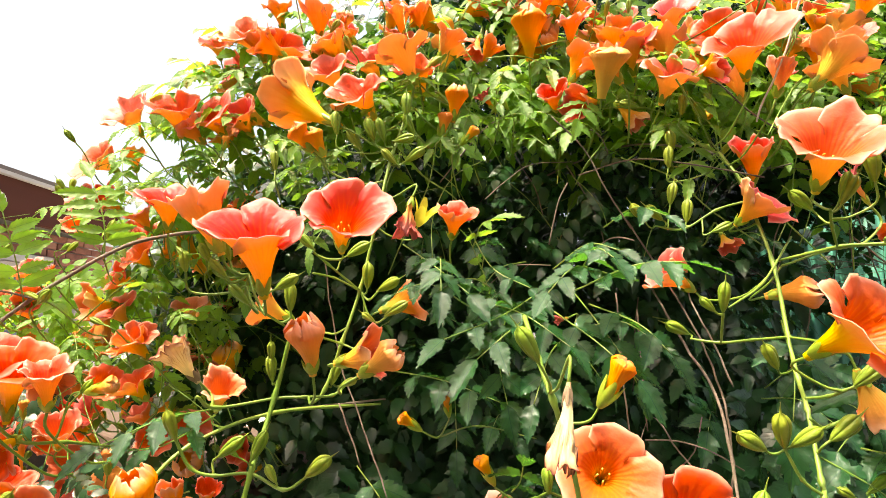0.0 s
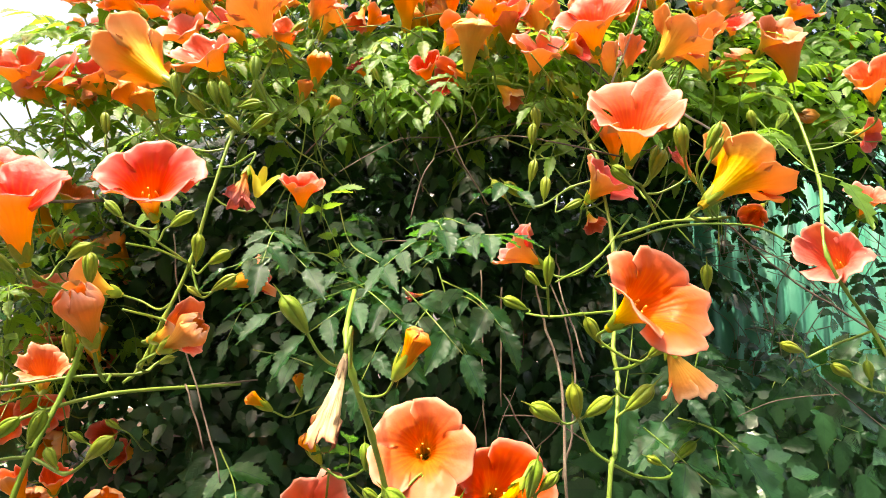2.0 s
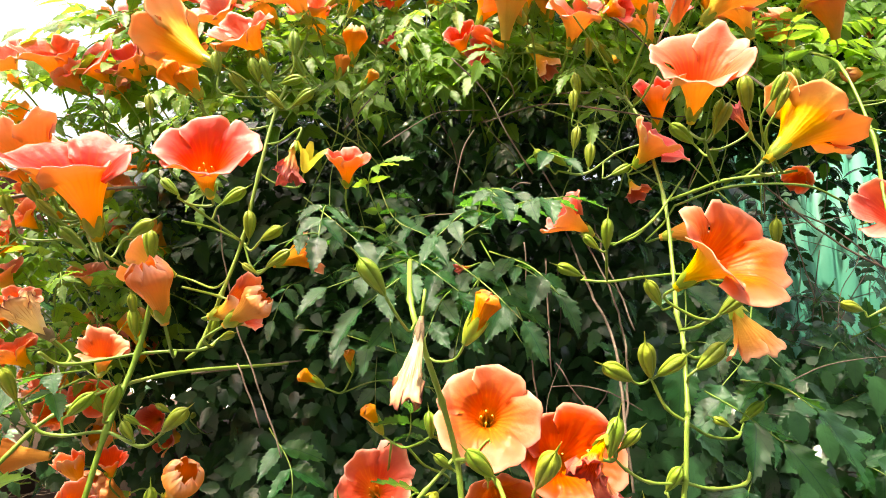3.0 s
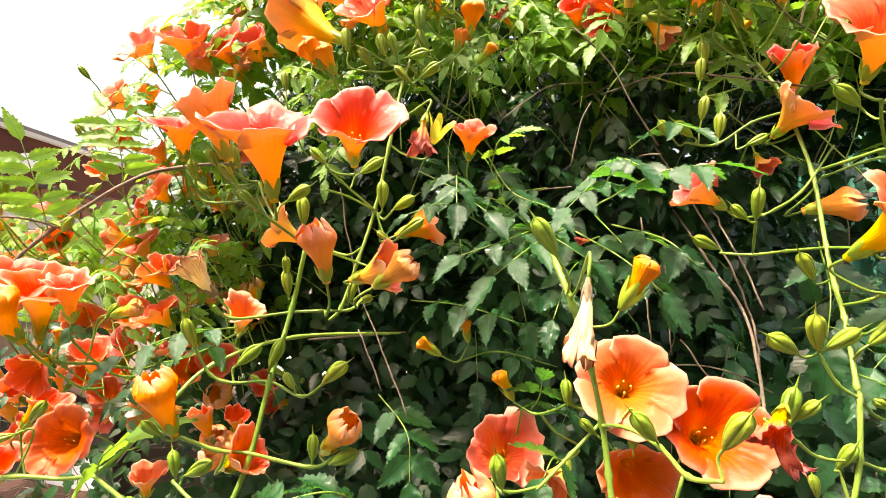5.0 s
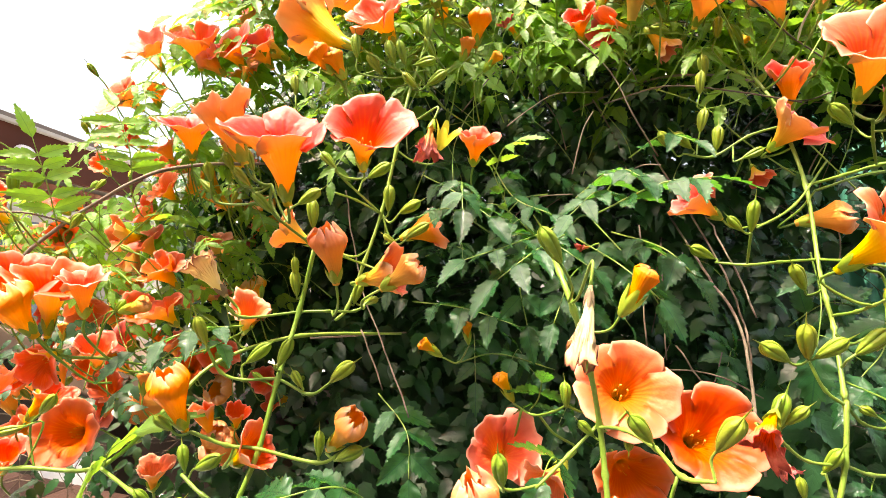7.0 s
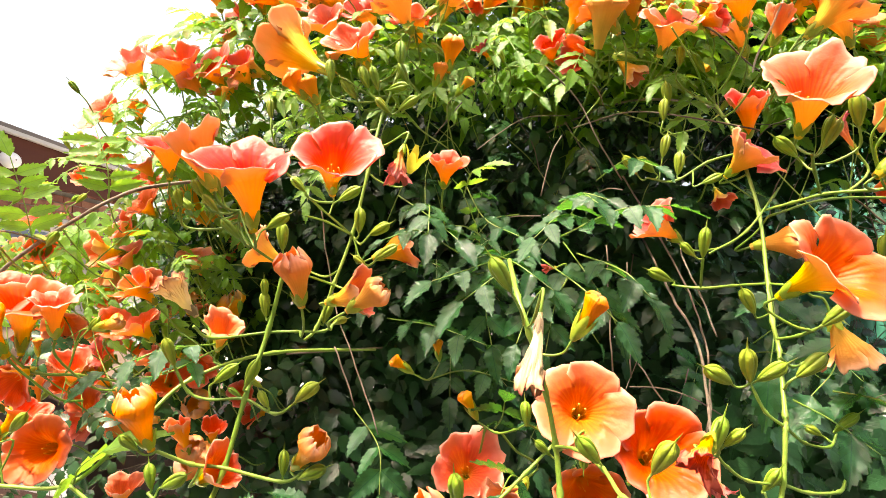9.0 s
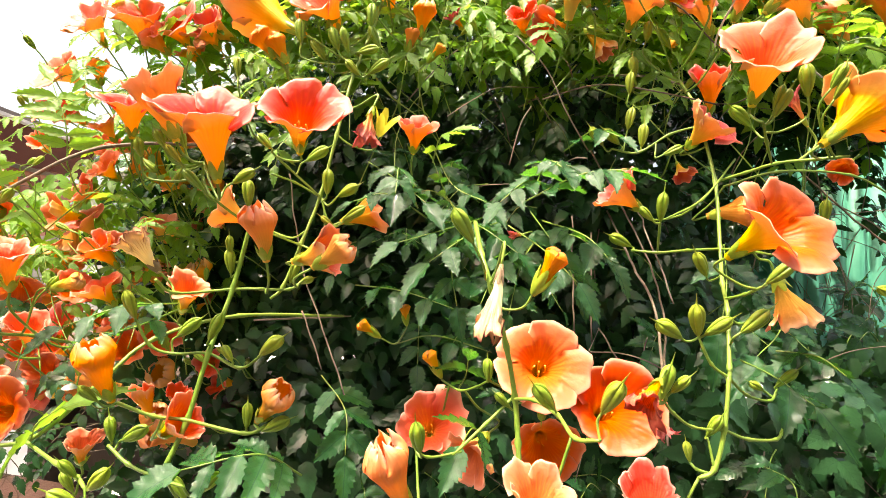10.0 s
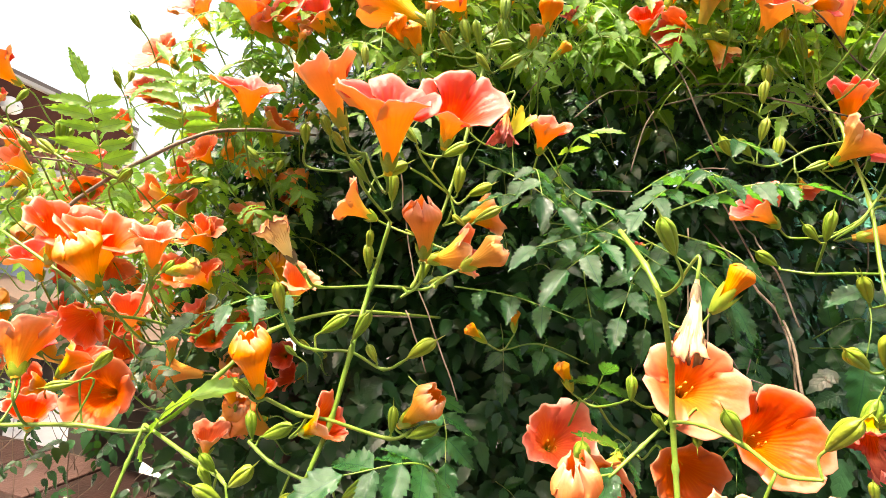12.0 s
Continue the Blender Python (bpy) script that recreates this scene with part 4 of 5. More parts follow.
stem(0.0046, "green", (0.086, 0.520, 1.501), (0.086, 0.450, 1.463), (0.094, 0.430, 1.430), (0.110, 0.440, 1.378), (0.122, 0.455, 1.327), (0.125, 0.450, 1.286), (0.126, 0.440, 1.244))
stem(0.0030, "green", (0.119, 0.457, 1.325), (0.135, 0.430, 1.331), (0.146, 0.390, 1.329), (0.148, 0.350, 1.324), (0.160, 0.330, 1.329))
stem(0.0028, "green", (0.119, 0.457, 1.325), (0.094, 0.450, 1.303), (0.063, 0.440, 1.277))
stem(0.0022, "green", (0.054, 0.540, 1.324), (0.074, 0.530, 1.315), (0.091, 0.510, 1.324), (0.102, 0.500, 1.333))
stem(0.0022, "green", (-0.027, 0.670, 1.351), (-0.006, 0.670, 1.344), (0.008, 0.670, 1.366))
stem(0.0018, "green", (-0.006, 0.670, 1.344), (0.049, 0.690, 1.354), (0.138, 0.750, 1.323))
stem(0.0022, "green", (0.026, 0.430, 1.289), (0.040, 0.440, 1.275), (0.072, 0.450, 1.277))
stem(0.0040, "green", (-0.521, 0.500, 1.252), (-0.447, 0.500, 1.259), (-0.373, 0.510, 1.259), (-0.323, 0.540, 1.312), (-0.288, 0.580, 1.356), (-0.216, 0.650, 1.379), (-0.093, 0.750, 1.373))
stem(0.0034, "green", (-0.381, 0.510, 1.262), (-0.321, 0.480, 1.248), (-0.283, 0.455, 1.245), (-0.266, 0.440, 1.242))
stem(0.0032, "green", (-0.381, 0.510, 1.262), (-0.382, 0.490, 1.231), (-0.383, 0.470, 1.198))
stem(0.0030, "green", (-0.236, 0.430, 1.321), (-0.209, 0.440, 1.307), (-0.183, 0.447, 1.302), (-0.130, 0.450, 1.290), (-0.110, 0.455, 1.298))
stem(0.0028, "green", (-0.254, 0.450, 1.277), (-0.229, 0.440, 1.264), (-0.196, 0.430, 1.256), (-0.170, 0.420, 1.254))
stem(0.0046, "brown", (-0.572, 0.600, 1.455), (-0.550, 0.610, 1.491), (-0.519, 0.620, 1.524), (-0.444, 0.640, 1.583), (-0.398, 0.700, 1.619), (-0.321, 0.800, 1.646))
stem(0.0024, "brown", (-0.508, 0.620, 1.521), (-0.548, 0.600, 1.533), (-0.587, 0.580, 1.533))
stem(0.0034, "green", (-0.629, 0.600, 1.443), (-0.531, 0.580, 1.396), (-0.485, 0.580, 1.361), (-0.458, 0.620, 1.350), (-0.431, 0.660, 1.335))
stem(0.0030, "brown", (0.367, 0.880, 1.569), (0.331, 0.680, 1.463), (0.324, 0.600, 1.411), (0.316, 0.560, 1.341), (0.304, 0.520, 1.262))
stem(0.0022, "brown", (0.415, 0.880, 1.600), (0.364, 0.700, 1.502), (0.371, 0.660, 1.440), (0.375, 0.650, 1.411))
stem(0.0018, "brown", (-0.166, 0.680, 1.579), (-0.140, 0.660, 1.456), (-0.099, 0.630, 1.364), (-0.064, 0.600, 1.290))
stem(0.0020, "brown", (0.247, 0.700, 1.535), (0.245, 0.680, 1.418), (0.241, 0.640, 1.303))
stem(0.0022, "brown", (0.276, 0.700, 1.511), (0.265, 0.660, 1.354))
stem(0.0030, "brown", (-0.242, 0.780, 1.360), (-0.174, 0.800, 1.363), (-0.097, 0.850, 1.364))
stem(0.0034, "brown", (0.163, 0.950, 1.763), (0.308, 0.850, 1.803), (0.362, 0.750, 1.773), (0.397, 0.680, 1.734), (0.388, 0.660, 1.730))
stem(0.0026, "brown", (0.308, 0.800, 1.661), (0.374, 0.720, 1.469), (0.349, 0.620, 1.365), (0.315, 0.560, 1.296))
stem(0.0020, "brown", (-0.140, 0.680, 1.385), (-0.105, 0.660, 1.308))
stem(0.0018, "brown", (0.260, 0.620, 1.378), (0.290, 0.580, 1.319))
stem(0.0022, "pale", (0.424, 0.520, 1.887), (0.406, 0.540, 1.813), (0.389, 0.560, 1.759), (0.392, 0.580, 1.742))
stem(0.0022, "pale", (0.402, 0.460, 1.683), (0.442, 0.500, 1.692), (0.506, 0.550, 1.695))
stem(0.0034, "green", (0.715, 0.800, 1.878), (0.742, 0.720, 1.818), (0.715, 0.660, 1.762), (0.685, 0.600, 1.650), (0.621, 0.530, 1.543), (0.680, 0.540, 1.457), (0.690, 0.520, 1.393))
stem(0.0026, "green", (0.680, 0.540, 1.457), (0.642, 0.550, 1.441), (0.612, 0.560, 1.424))
stem(0.0024, "green", (0.662, 0.560, 1.403), (0.680, 0.550, 1.388), (0.711, 0.540, 1.383))
stem(0.0030, "brown", (0.713, 0.850, 1.651), (0.786, 0.800, 1.544), (0.837, 0.750, 1.481), (0.895, 0.700, 1.418))
stem(0.0022, "brown", (0.780, 0.900, 1.616), (0.850, 0.850, 1.558), (0.905, 0.800, 1.466))
stem(0.0022, "brown", (0.775, 0.900, 1.706), (0.810, 0.900, 1.551), (0.831, 0.880, 1.422))
stem(0.0020, "green", (0.689, 0.700, 1.721), (0.804, 0.720, 1.744), (0.955, 0.720, 1.754))
stem(0.0026, "green", (0.391, 0.560, 1.559), (0.461, 0.560, 1.580), (0.585, 0.600, 1.588), (0.656, 0.620, 1.569))

# ---- flowers ----
flower((-0.318, 0.800, 1.965), (-0.322, 0.780, 1.995), 0.066, "half")
flower((-0.215, 0.790, 1.985), (-0.212, 0.770, 2.035), 0.072, "half")
flower((-0.040, 0.820, 2.010), (-0.050, 0.800, 2.052), 0.055, "half")
flower((0.210, 0.840, 2.040), (0.212, 0.820, 2.085), 0.062, "open")
flower((0.352, 0.640, 1.835), (0.380, 0.610, 1.838), 0.056, "half")
flower((0.080, 0.740, 1.830), (0.060, 0.720, 1.852), 0.036, "wilted")
flower((0.510, 0.720, 2.010), (0.512, 0.690, 2.050), 0.066, "open")
flower((-0.526, 0.806, 1.819), (-0.537, 0.770, 1.848), 0.081, "open")
flower((-0.430, 0.762, 1.804), (-0.423, 0.730, 1.845), 0.094, "open")
flower((-0.615, 0.887, 1.774), (-0.633, 0.850, 1.794), 0.086, "open")
flower((-0.558, 0.860, 1.761), (-0.572, 0.860, 1.802), 0.048, "half")
flower((-0.424, 0.865, 1.993), (-0.423, 0.840, 2.014), 0.065, "open")
flower((-0.337, 0.834, 1.973), (-0.352, 0.790, 2.003), 0.078, "open")
flower((-0.300, 0.811, 1.939), (-0.271, 0.780, 1.978), 0.086, "open")
flower((-0.372, 0.912, 1.955), (-0.410, 0.870, 1.965), 0.091, "open")
flower((-0.431, 0.900, 1.963), (-0.464, 0.900, 1.984), 0.048, "half")
flower((-0.318, 0.776, 1.802), (-0.336, 0.740, 1.831), 0.078, "open")
flower((-0.355, 0.768, 1.793), (-0.375, 0.730, 1.819), 0.083, "open")
flower((-0.392, 0.750, 1.784), (-0.417, 0.740, 1.803), 0.054, "half")
flower((-0.133, 0.605, 1.746), (-0.219, 0.640, 1.798), 0.090, "open2")
flower((-0.148, 0.570, 1.702), (-0.159, 0.560, 1.729), 0.030, "closed")
flower((-0.162, 0.570, 1.704), (-0.183, 0.560, 1.729), 0.030, "closed")
flower((-0.159, 0.730, 1.847), (-0.177, 0.690, 1.880), 0.074, "open")
flower((-0.101, 0.732, 1.865), (-0.116, 0.690, 1.902), 0.078, "open")
flower((-0.095, 0.651, 1.774), (-0.117, 0.610, 1.812), 0.081, "open")
flower((-0.031, 0.713, 1.832), (-0.035, 0.670, 1.875), 0.068, "open")
flower((0.026, 0.860, 1.990), (0.000, 0.840, 2.060), 0.038, "closed")
flower((-0.103, 0.860, 2.027), (-0.096, 0.850, 2.076), 0.036, "closed")
flower((-0.151, 0.800, 1.977), (-0.189, 0.780, 2.003), 0.045, "half")
flower((-0.188, 0.820, 2.002), (-0.173, 0.800, 2.046), 0.036, "closed")
flower((0.014, 0.660, 1.773), (0.020, 0.650, 1.829), 0.036, "closed")
flower((0.064, 0.830, 1.947), (0.099, 0.810, 1.992), 0.050, "half")
flower((0.068, 0.830, 2.013), (0.050, 0.810, 1.955), 0.040, "half")
flower((0.135, 0.880, 1.974), (0.136, 0.870, 2.040), 0.034, "closed")
flower((0.196, 0.876, 1.999), (0.168, 0.830, 2.044), 0.060, "open")
flower((0.175, 0.720, 1.820), (0.157, 0.690, 1.843), 0.056, "half2")
flower((0.235, 0.700, 1.823), (0.189, 0.665, 1.805), 0.060, "half0")
flower((0.291, 0.787, 1.909), (0.247, 0.760, 1.947), 0.064, "open")
flower((0.309, 0.743, 1.886), (0.283, 0.700, 1.936), 0.070, "open")
flower((0.321, 0.680, 1.812), (0.327, 0.640, 1.855), 0.088, "open4")
flower((0.359, 0.721, 1.932), (0.344, 0.680, 1.972), 0.072, "open")
flower((0.370, 0.560, 1.786), (0.341, 0.520, 1.825), 0.098, "open5")
flower((0.403, 0.560, 1.763), (0.417, 0.550, 1.809), 0.042, "half")
flower((0.412, 0.519, 1.752), (0.447, 0.500, 1.790), 0.074, "open2")
flower((0.277, 0.750, 1.849), (0.312, 0.740, 1.797), 0.045, "half")
flower((0.343, 0.438, 1.614), (0.331, 0.388, 1.655), 0.084, "open5")
flower((0.436, 0.668, 1.682), (0.416, 0.625, 1.742), 0.062, "half0")
flower((0.365, 0.592, 1.616), (0.386, 0.560, 1.647), 0.078, "open6")
flower((0.414, 0.718, 1.626), (0.416, 0.700, 1.599), 0.035, "open")
flower((0.311, 0.604, 1.532), (0.260, 0.596, 1.564), 0.066, "open6")
flower((0.388, 0.578, 1.526), (0.426, 0.548, 1.536), 0.042, "closed0")
flower((0.314, 0.430, 1.466), (0.334, 0.375, 1.502), 0.088, "open3")
flower((0.390, 0.472, 1.452), (0.412, 0.470, 1.396), 0.058, "half0")
flower((0.408, 0.434, 1.577), (0.458, 0.426, 1.620), 0.088, "open2")
flower((0.448, 0.500, 1.616), (0.424, 0.500, 1.659), 0.028, "wilted")
flower((0.734, 0.563, 1.734), (0.704, 0.530, 1.779), 0.072, "open")
flower((0.881, 0.737, 1.771), (0.891, 0.710, 1.763), 0.050, "open")
flower((1.103, 0.930, 2.023), (1.058, 0.910, 2.058), 0.035, "closed")
flower((1.080, 0.927, 1.972), (1.015, 0.900, 1.966), 0.035, "open")
flower((0.778, 0.867, 2.002), (0.761, 0.840, 2.029), 0.060, "open")
flower((0.678, 0.570, 1.520), (0.629, 0.530, 1.553), 0.074, "open6")
flower((0.930, 0.820, 1.821), (0.850, 0.800, 1.826), 0.030, "closed")
flower((0.796, 0.657, 1.610), (0.794, 0.630, 1.641), 0.055, "open")
flower((0.740, 0.768, 1.654), (0.698, 0.750, 1.629), 0.040, "open")
flower((-0.106, 0.506, 1.568), (-0.098, 0.452, 1.607), 0.086, "open5")
flower((-0.148, 0.405, 1.516), (-0.143, 0.370, 1.573), 0.080, "open0")
flower((-0.191, 0.418, 1.553), (-0.215, 0.403, 1.612), 0.060, "half0")
flower((-0.036, 0.560, 1.640), (-0.048, 0.545, 1.590), 0.048, "wilted")
flower((0.012, 0.610, 1.607), (0.016, 0.590, 1.640), 0.058, "half2")
flower((-0.180, 0.597, 1.497), (-0.222, 0.583, 1.513), 0.060, "open2")
flower((-0.114, 0.438, 1.450), (-0.114, 0.413, 1.500), 0.036, "closed0")
flower((-0.080, 0.472, 1.445), (-0.038, 0.470, 1.471), 0.034, "closed0")
flower((-0.100, 0.522, 1.455), (-0.060, 0.512, 1.464), 0.066, "half0")
flower((-0.072, 0.635, 1.512), (-0.030, 0.648, 1.530), 0.068, "half0")
flower((0.164, 0.640, 1.500), (0.142, 0.620, 1.495), 0.020, "wilted")
flower((0.094, 0.375, 1.452), (0.084, 0.355, 1.390), 0.030, "dry")
flower((0.160, 0.534, 1.330), (0.154, 0.480, 1.364), 0.090, "open3")
flower((0.224, 0.521, 1.290), (0.219, 0.467, 1.323), 0.090, "open0")
flower((0.170, 0.570, 1.262), (0.166, 0.505, 1.264), 0.070, "open1")
flower((0.118, 0.357, 1.253), (0.121, 0.330, 1.293), 0.052, "open")
flower((0.224, 0.390, 1.238), (0.207, 0.365, 1.284), 0.050, "half")
flower((0.044, 0.585, 1.246), (0.036, 0.535, 1.284), 0.086, "open8")
flower((0.107, 0.527, 1.270), (0.075, 0.500, 1.248), 0.062, "open")
flower((0.028, 0.380, 1.251), (-0.005, 0.345, 1.323), 0.040, "closed")
flower((-0.243, 0.500, 1.436), (-0.270, 0.478, 1.476), 0.044, "dry")
flower((-0.292, 0.650, 1.380), (-0.265, 0.620, 1.430), 0.062, "half")
flower((-0.241, 0.430, 1.322), (-0.247, 0.400, 1.378), 0.036, "closed0")
flower((-0.123, 0.460, 1.298), (-0.085, 0.434, 1.338), 0.034, "closed0")
flower((-0.210, 0.456, 1.286), (-0.174, 0.446, 1.308), 0.052, "half0")
flower((-0.317, 0.510, 1.235), (-0.313, 0.500, 1.270), 0.040, "half")
flower((-0.413, 0.820, 1.181), (-0.424, 0.800, 1.253), 0.050, "half")
flower((-0.375, 0.820, 1.204), (-0.363, 0.800, 1.241), 0.045, "half")
flower((-0.512, 0.680, 1.240), (-0.510, 0.615, 1.257), 0.078, "open1")
flower((-0.489, 0.577, 1.360), (-0.493, 0.550, 1.351), 0.060, "open")
flower((-0.573, 0.640, 1.262), (-0.545, 0.650, 1.310), 0.064, "half0")
flower((-0.500, 0.490, 1.308), (-0.520, 0.512, 1.345), 0.066, "half2")
flower((-0.552, 0.577, 1.408), (-0.519, 0.550, 1.460), 0.080, "open")
flower((-0.497, 0.577, 1.381), (-0.471, 0.550, 1.459), 0.082, "open")
flower((-0.364, 0.465, 1.414), (-0.358, 0.450, 1.460), 0.048, "half1")
flower((-0.413, 0.461, 1.401), (-0.427, 0.432, 1.442), 0.044, "closed0")
flower((-0.439, 0.749, 1.436), (-0.460, 0.720, 1.478), 0.066, "open")
flower((-0.425, 0.726, 1.381), (-0.443, 0.700, 1.420), 0.060, "open")
flower((-0.464, 0.740, 1.458), (-0.441, 0.720, 1.484), 0.050, "half")
flower((-0.592, 0.867, 1.335), (-0.599, 0.840, 1.353), 0.070, "open")
flower((-0.649, 0.880, 1.312), (-0.648, 0.850, 1.345), 0.065, "half")
flower((-0.523, 0.827, 1.557), (-0.544, 0.800, 1.567), 0.060, "open")
flower((-0.495, 0.829, 1.585), (-0.512, 0.800, 1.606), 0.060, "open")
flower((-0.531, 0.837, 1.488), (-0.549, 0.810, 1.516), 0.066, "open")
flower((-0.537, 0.878, 1.631), (-0.535, 0.860, 1.652), 0.050, "open")
flower((-0.445, 0.878, 1.489), (-0.446, 0.860, 1.523), 0.055, "open")
flower((-0.653, 0.786, 1.556), (-0.661, 0.760, 1.585), 0.055, "open")
flower((-0.625, 0.780, 1.559), (-0.633, 0.770, 1.579), 0.030, "half")
flower((-0.807, 0.929, 1.511), (-0.822, 0.900, 1.531), 0.060, "open")
flower((-0.772, 0.930, 1.493), (-0.776, 0.900, 1.527), 0.060, "half")
flower((-0.719, 0.949, 1.469), (-0.734, 0.920, 1.504), 0.055, "open")
flower((-0.374, 0.655, 1.615), (-0.365, 0.632, 1.662), 0.078, "open1")
flower((-0.468, 0.770, 1.637), (-0.483, 0.750, 1.670), 0.050, "half")
flower((-0.304, 0.818, 1.833), (-0.341, 0.780, 1.844), 0.078, "open")
flower((-0.373, 0.840, 1.792), (-0.386, 0.820, 1.825), 0.060, "half")
flower((-0.492, 0.720, 1.390), (-0.469, 0.700, 1.408), 0.060, "half")
flower((-0.515, 0.900, 1.300), (-0.537, 0.880, 1.344), 0.060, "half")
flower((-0.537, 0.540, 1.300), (-0.551, 0.556, 1.345), 0.066, "half0")
flower((-0.651, 0.800, 1.249), (-0.671, 0.780, 1.312), 0.060, "half")
flower((-0.576, 0.850, 1.528), (-0.597, 0.850, 1.457), 0.050, "half")
flower((0.220, 0.365, 1.366), (0.190, 0.336, 1.345), 0.044, "wilted")
flower((0.211, 0.360, 1.345), (0.220, 0.350, 1.323), 0.022, "wilted")

flower((-0.590, 0.700, 1.300), (-0.610, 0.690, 1.350), 0.062, "half2")
flower((-0.520, 0.690, 1.325), (-0.500, 0.670, 1.365), 0.060, "half0")
flower((-0.640, 0.680, 1.380), (-0.650, 0.660, 1.425), 0.066, "open4")
flower((-0.600, 0.640, 1.195), (-0.585, 0.625, 1.240), 0.060, "half2")

# ---- buds ----
bud((-0.134, 0.500, 1.570), (-0.151, 0.500, 1.587), "bud")
bud((-0.107, 0.540, 1.568), (-0.078, 0.530, 1.583), "bud")
bud((-0.087, 0.560, 1.533), (-0.085, 0.560, 1.567), "bud")
bud((-0.074, 0.560, 1.531), (-0.046, 0.550, 1.543), "bud")
bud((-0.065, 0.550, 1.502), (-0.036, 0.540, 1.519), "bud")
bud((-0.076, 0.550, 1.495), (-0.090, 0.550, 1.505), "bud")
bud((-0.187, 0.420, 1.535), (-0.199, 0.410, 1.551), "bud")
bud((-0.189, 0.430, 1.550), (-0.197, 0.430, 1.573), "bud")
bud((-0.161, 0.470, 1.527), (-0.135, 0.460, 1.540), "bud")
bud((-0.152, 0.490, 1.506), (-0.154, 0.490, 1.539), "bud")
bud((-0.170, 0.500, 1.437), (-0.174, 0.500, 1.466), "bud")
bud((-0.120, 0.540, 1.428), (-0.113, 0.540, 1.456), "bud")
bud((-0.110, 0.540, 1.428), (-0.090, 0.530, 1.435), "bud")
bud((-0.236, 0.450, 1.393), (-0.242, 0.440, 1.423), "bud")
bud((-0.202, 0.460, 1.376), (-0.165, 0.450, 1.404), "bud")
bud((-0.149, 0.460, 1.354), (-0.159, 0.460, 1.369), "bud")
bud((-0.120, 0.450, 1.362), (-0.094, 0.440, 1.385), "bud")
bud((-0.047, 0.600, 1.759), (-0.047, 0.600, 1.801), "bud")
bud((-0.136, 0.600, 1.733), (-0.144, 0.600, 1.787), "bud")
bud((-0.088, 0.600, 1.726), (-0.101, 0.600, 1.758), "bud")
bud((-0.075, 0.600, 1.723), (-0.084, 0.590, 1.756), "bud")
bud((-0.062, 0.600, 1.724), (-0.033, 0.590, 1.728), "bud")
bud((-0.048, 0.600, 1.697), (-0.020, 0.590, 1.714), "bud")
bud((-0.213, 0.600, 1.685), (-0.216, 0.600, 1.715), "bud")
bud((-0.067, 0.680, 1.871), (-0.079, 0.680, 1.893), "bud")
bud((-0.027, 0.680, 1.862), (0.005, 0.670, 1.882), "bud")
bud((-0.208, 0.750, 1.915), (-0.220, 0.750, 1.955), "bud")
bud((0.274, 0.650, 1.629), (0.241, 0.640, 1.668), "bud")
bud((0.293, 0.640, 1.629), (0.257, 0.630, 1.654), "bud")
bud((0.305, 0.640, 1.650), (0.314, 0.640, 1.693), "bud")
bud((0.320, 0.630, 1.624), (0.328, 0.630, 1.668), "bud")
bud((0.311, 0.650, 1.704), (0.312, 0.650, 1.744), "bud")
bud((0.339, 0.660, 1.785), (0.346, 0.660, 1.822), "bud")
bud((0.374, 0.660, 1.778), (0.350, 0.650, 1.801), "bud")
bud((0.279, 0.490, 1.505), (0.279, 0.480, 1.541), "bud")
bud((0.271, 0.490, 1.506), (0.255, 0.490, 1.521), "bud")
bud((0.273, 0.550, 1.482), (0.235, 0.540, 1.499), "bud")
bud((0.363, 0.470, 1.605), (0.335, 0.460, 1.625), "bud")
bud((0.359, 0.430, 1.601), (0.370, 0.420, 1.629), "bud")
bud((0.308, 0.740, 1.827), (0.331, 0.740, 1.814), "bud")
bud((0.415, 0.430, 1.631), (0.424, 0.420, 1.655), "bud")
bud((0.418, 0.430, 1.620), (0.425, 0.420, 1.642), "bud")
bud((0.359, 0.430, 1.607), (0.363, 0.420, 1.632), "bud")
bud((0.679, 0.700, 1.758), (0.670, 0.700, 1.791), "bud")
bud((0.715, 0.700, 1.759), (0.738, 0.700, 1.788), "bud")
bud((0.407, 0.430, 1.501), (0.402, 0.420, 1.525), "bud")
bud((0.344, 0.420, 1.443), (0.367, 0.410, 1.464), "bud")
bud((0.335, 0.500, 1.449), (0.316, 0.490, 1.477), "bud")
bud((0.606, 0.560, 1.432), (0.556, 0.550, 1.448), "bud")
bud((0.667, 0.560, 1.403), (0.624, 0.550, 1.421), "bud")
bud((0.692, 0.560, 1.396), (0.689, 0.560, 1.424), "bud")
bud((0.281, 0.420, 1.394), (0.271, 0.410, 1.427), "bud")
bud((0.265, 0.420, 1.392), (0.234, 0.410, 1.411), "bud")
bud((0.287, 0.420, 1.395), (0.309, 0.410, 1.413), "bud")
bud((0.327, 0.430, 1.397), (0.358, 0.420, 1.425), "bud")
bud((0.283, 0.410, 1.308), (0.292, 0.400, 1.331), "bud")
bud((0.268, 0.410, 1.286), (0.265, 0.410, 1.301), "bud")
bud((0.403, 0.490, 1.335), (0.422, 0.480, 1.357), "bud")
bud((0.390, 0.490, 1.331), (0.377, 0.490, 1.339), "bud")
bud((0.102, 0.500, 1.331), (0.102, 0.500, 1.359), "bud")
bud((0.143, 0.390, 1.334), (0.111, 0.370, 1.369), "bud")
bud((0.161, 0.330, 1.348), (0.171, 0.310, 1.382), "bud")
bud((0.118, 0.460, 1.316), (0.101, 0.450, 1.333), "bud")
bud((0.227, 0.380, 1.346), (0.235, 0.370, 1.389), "bud")
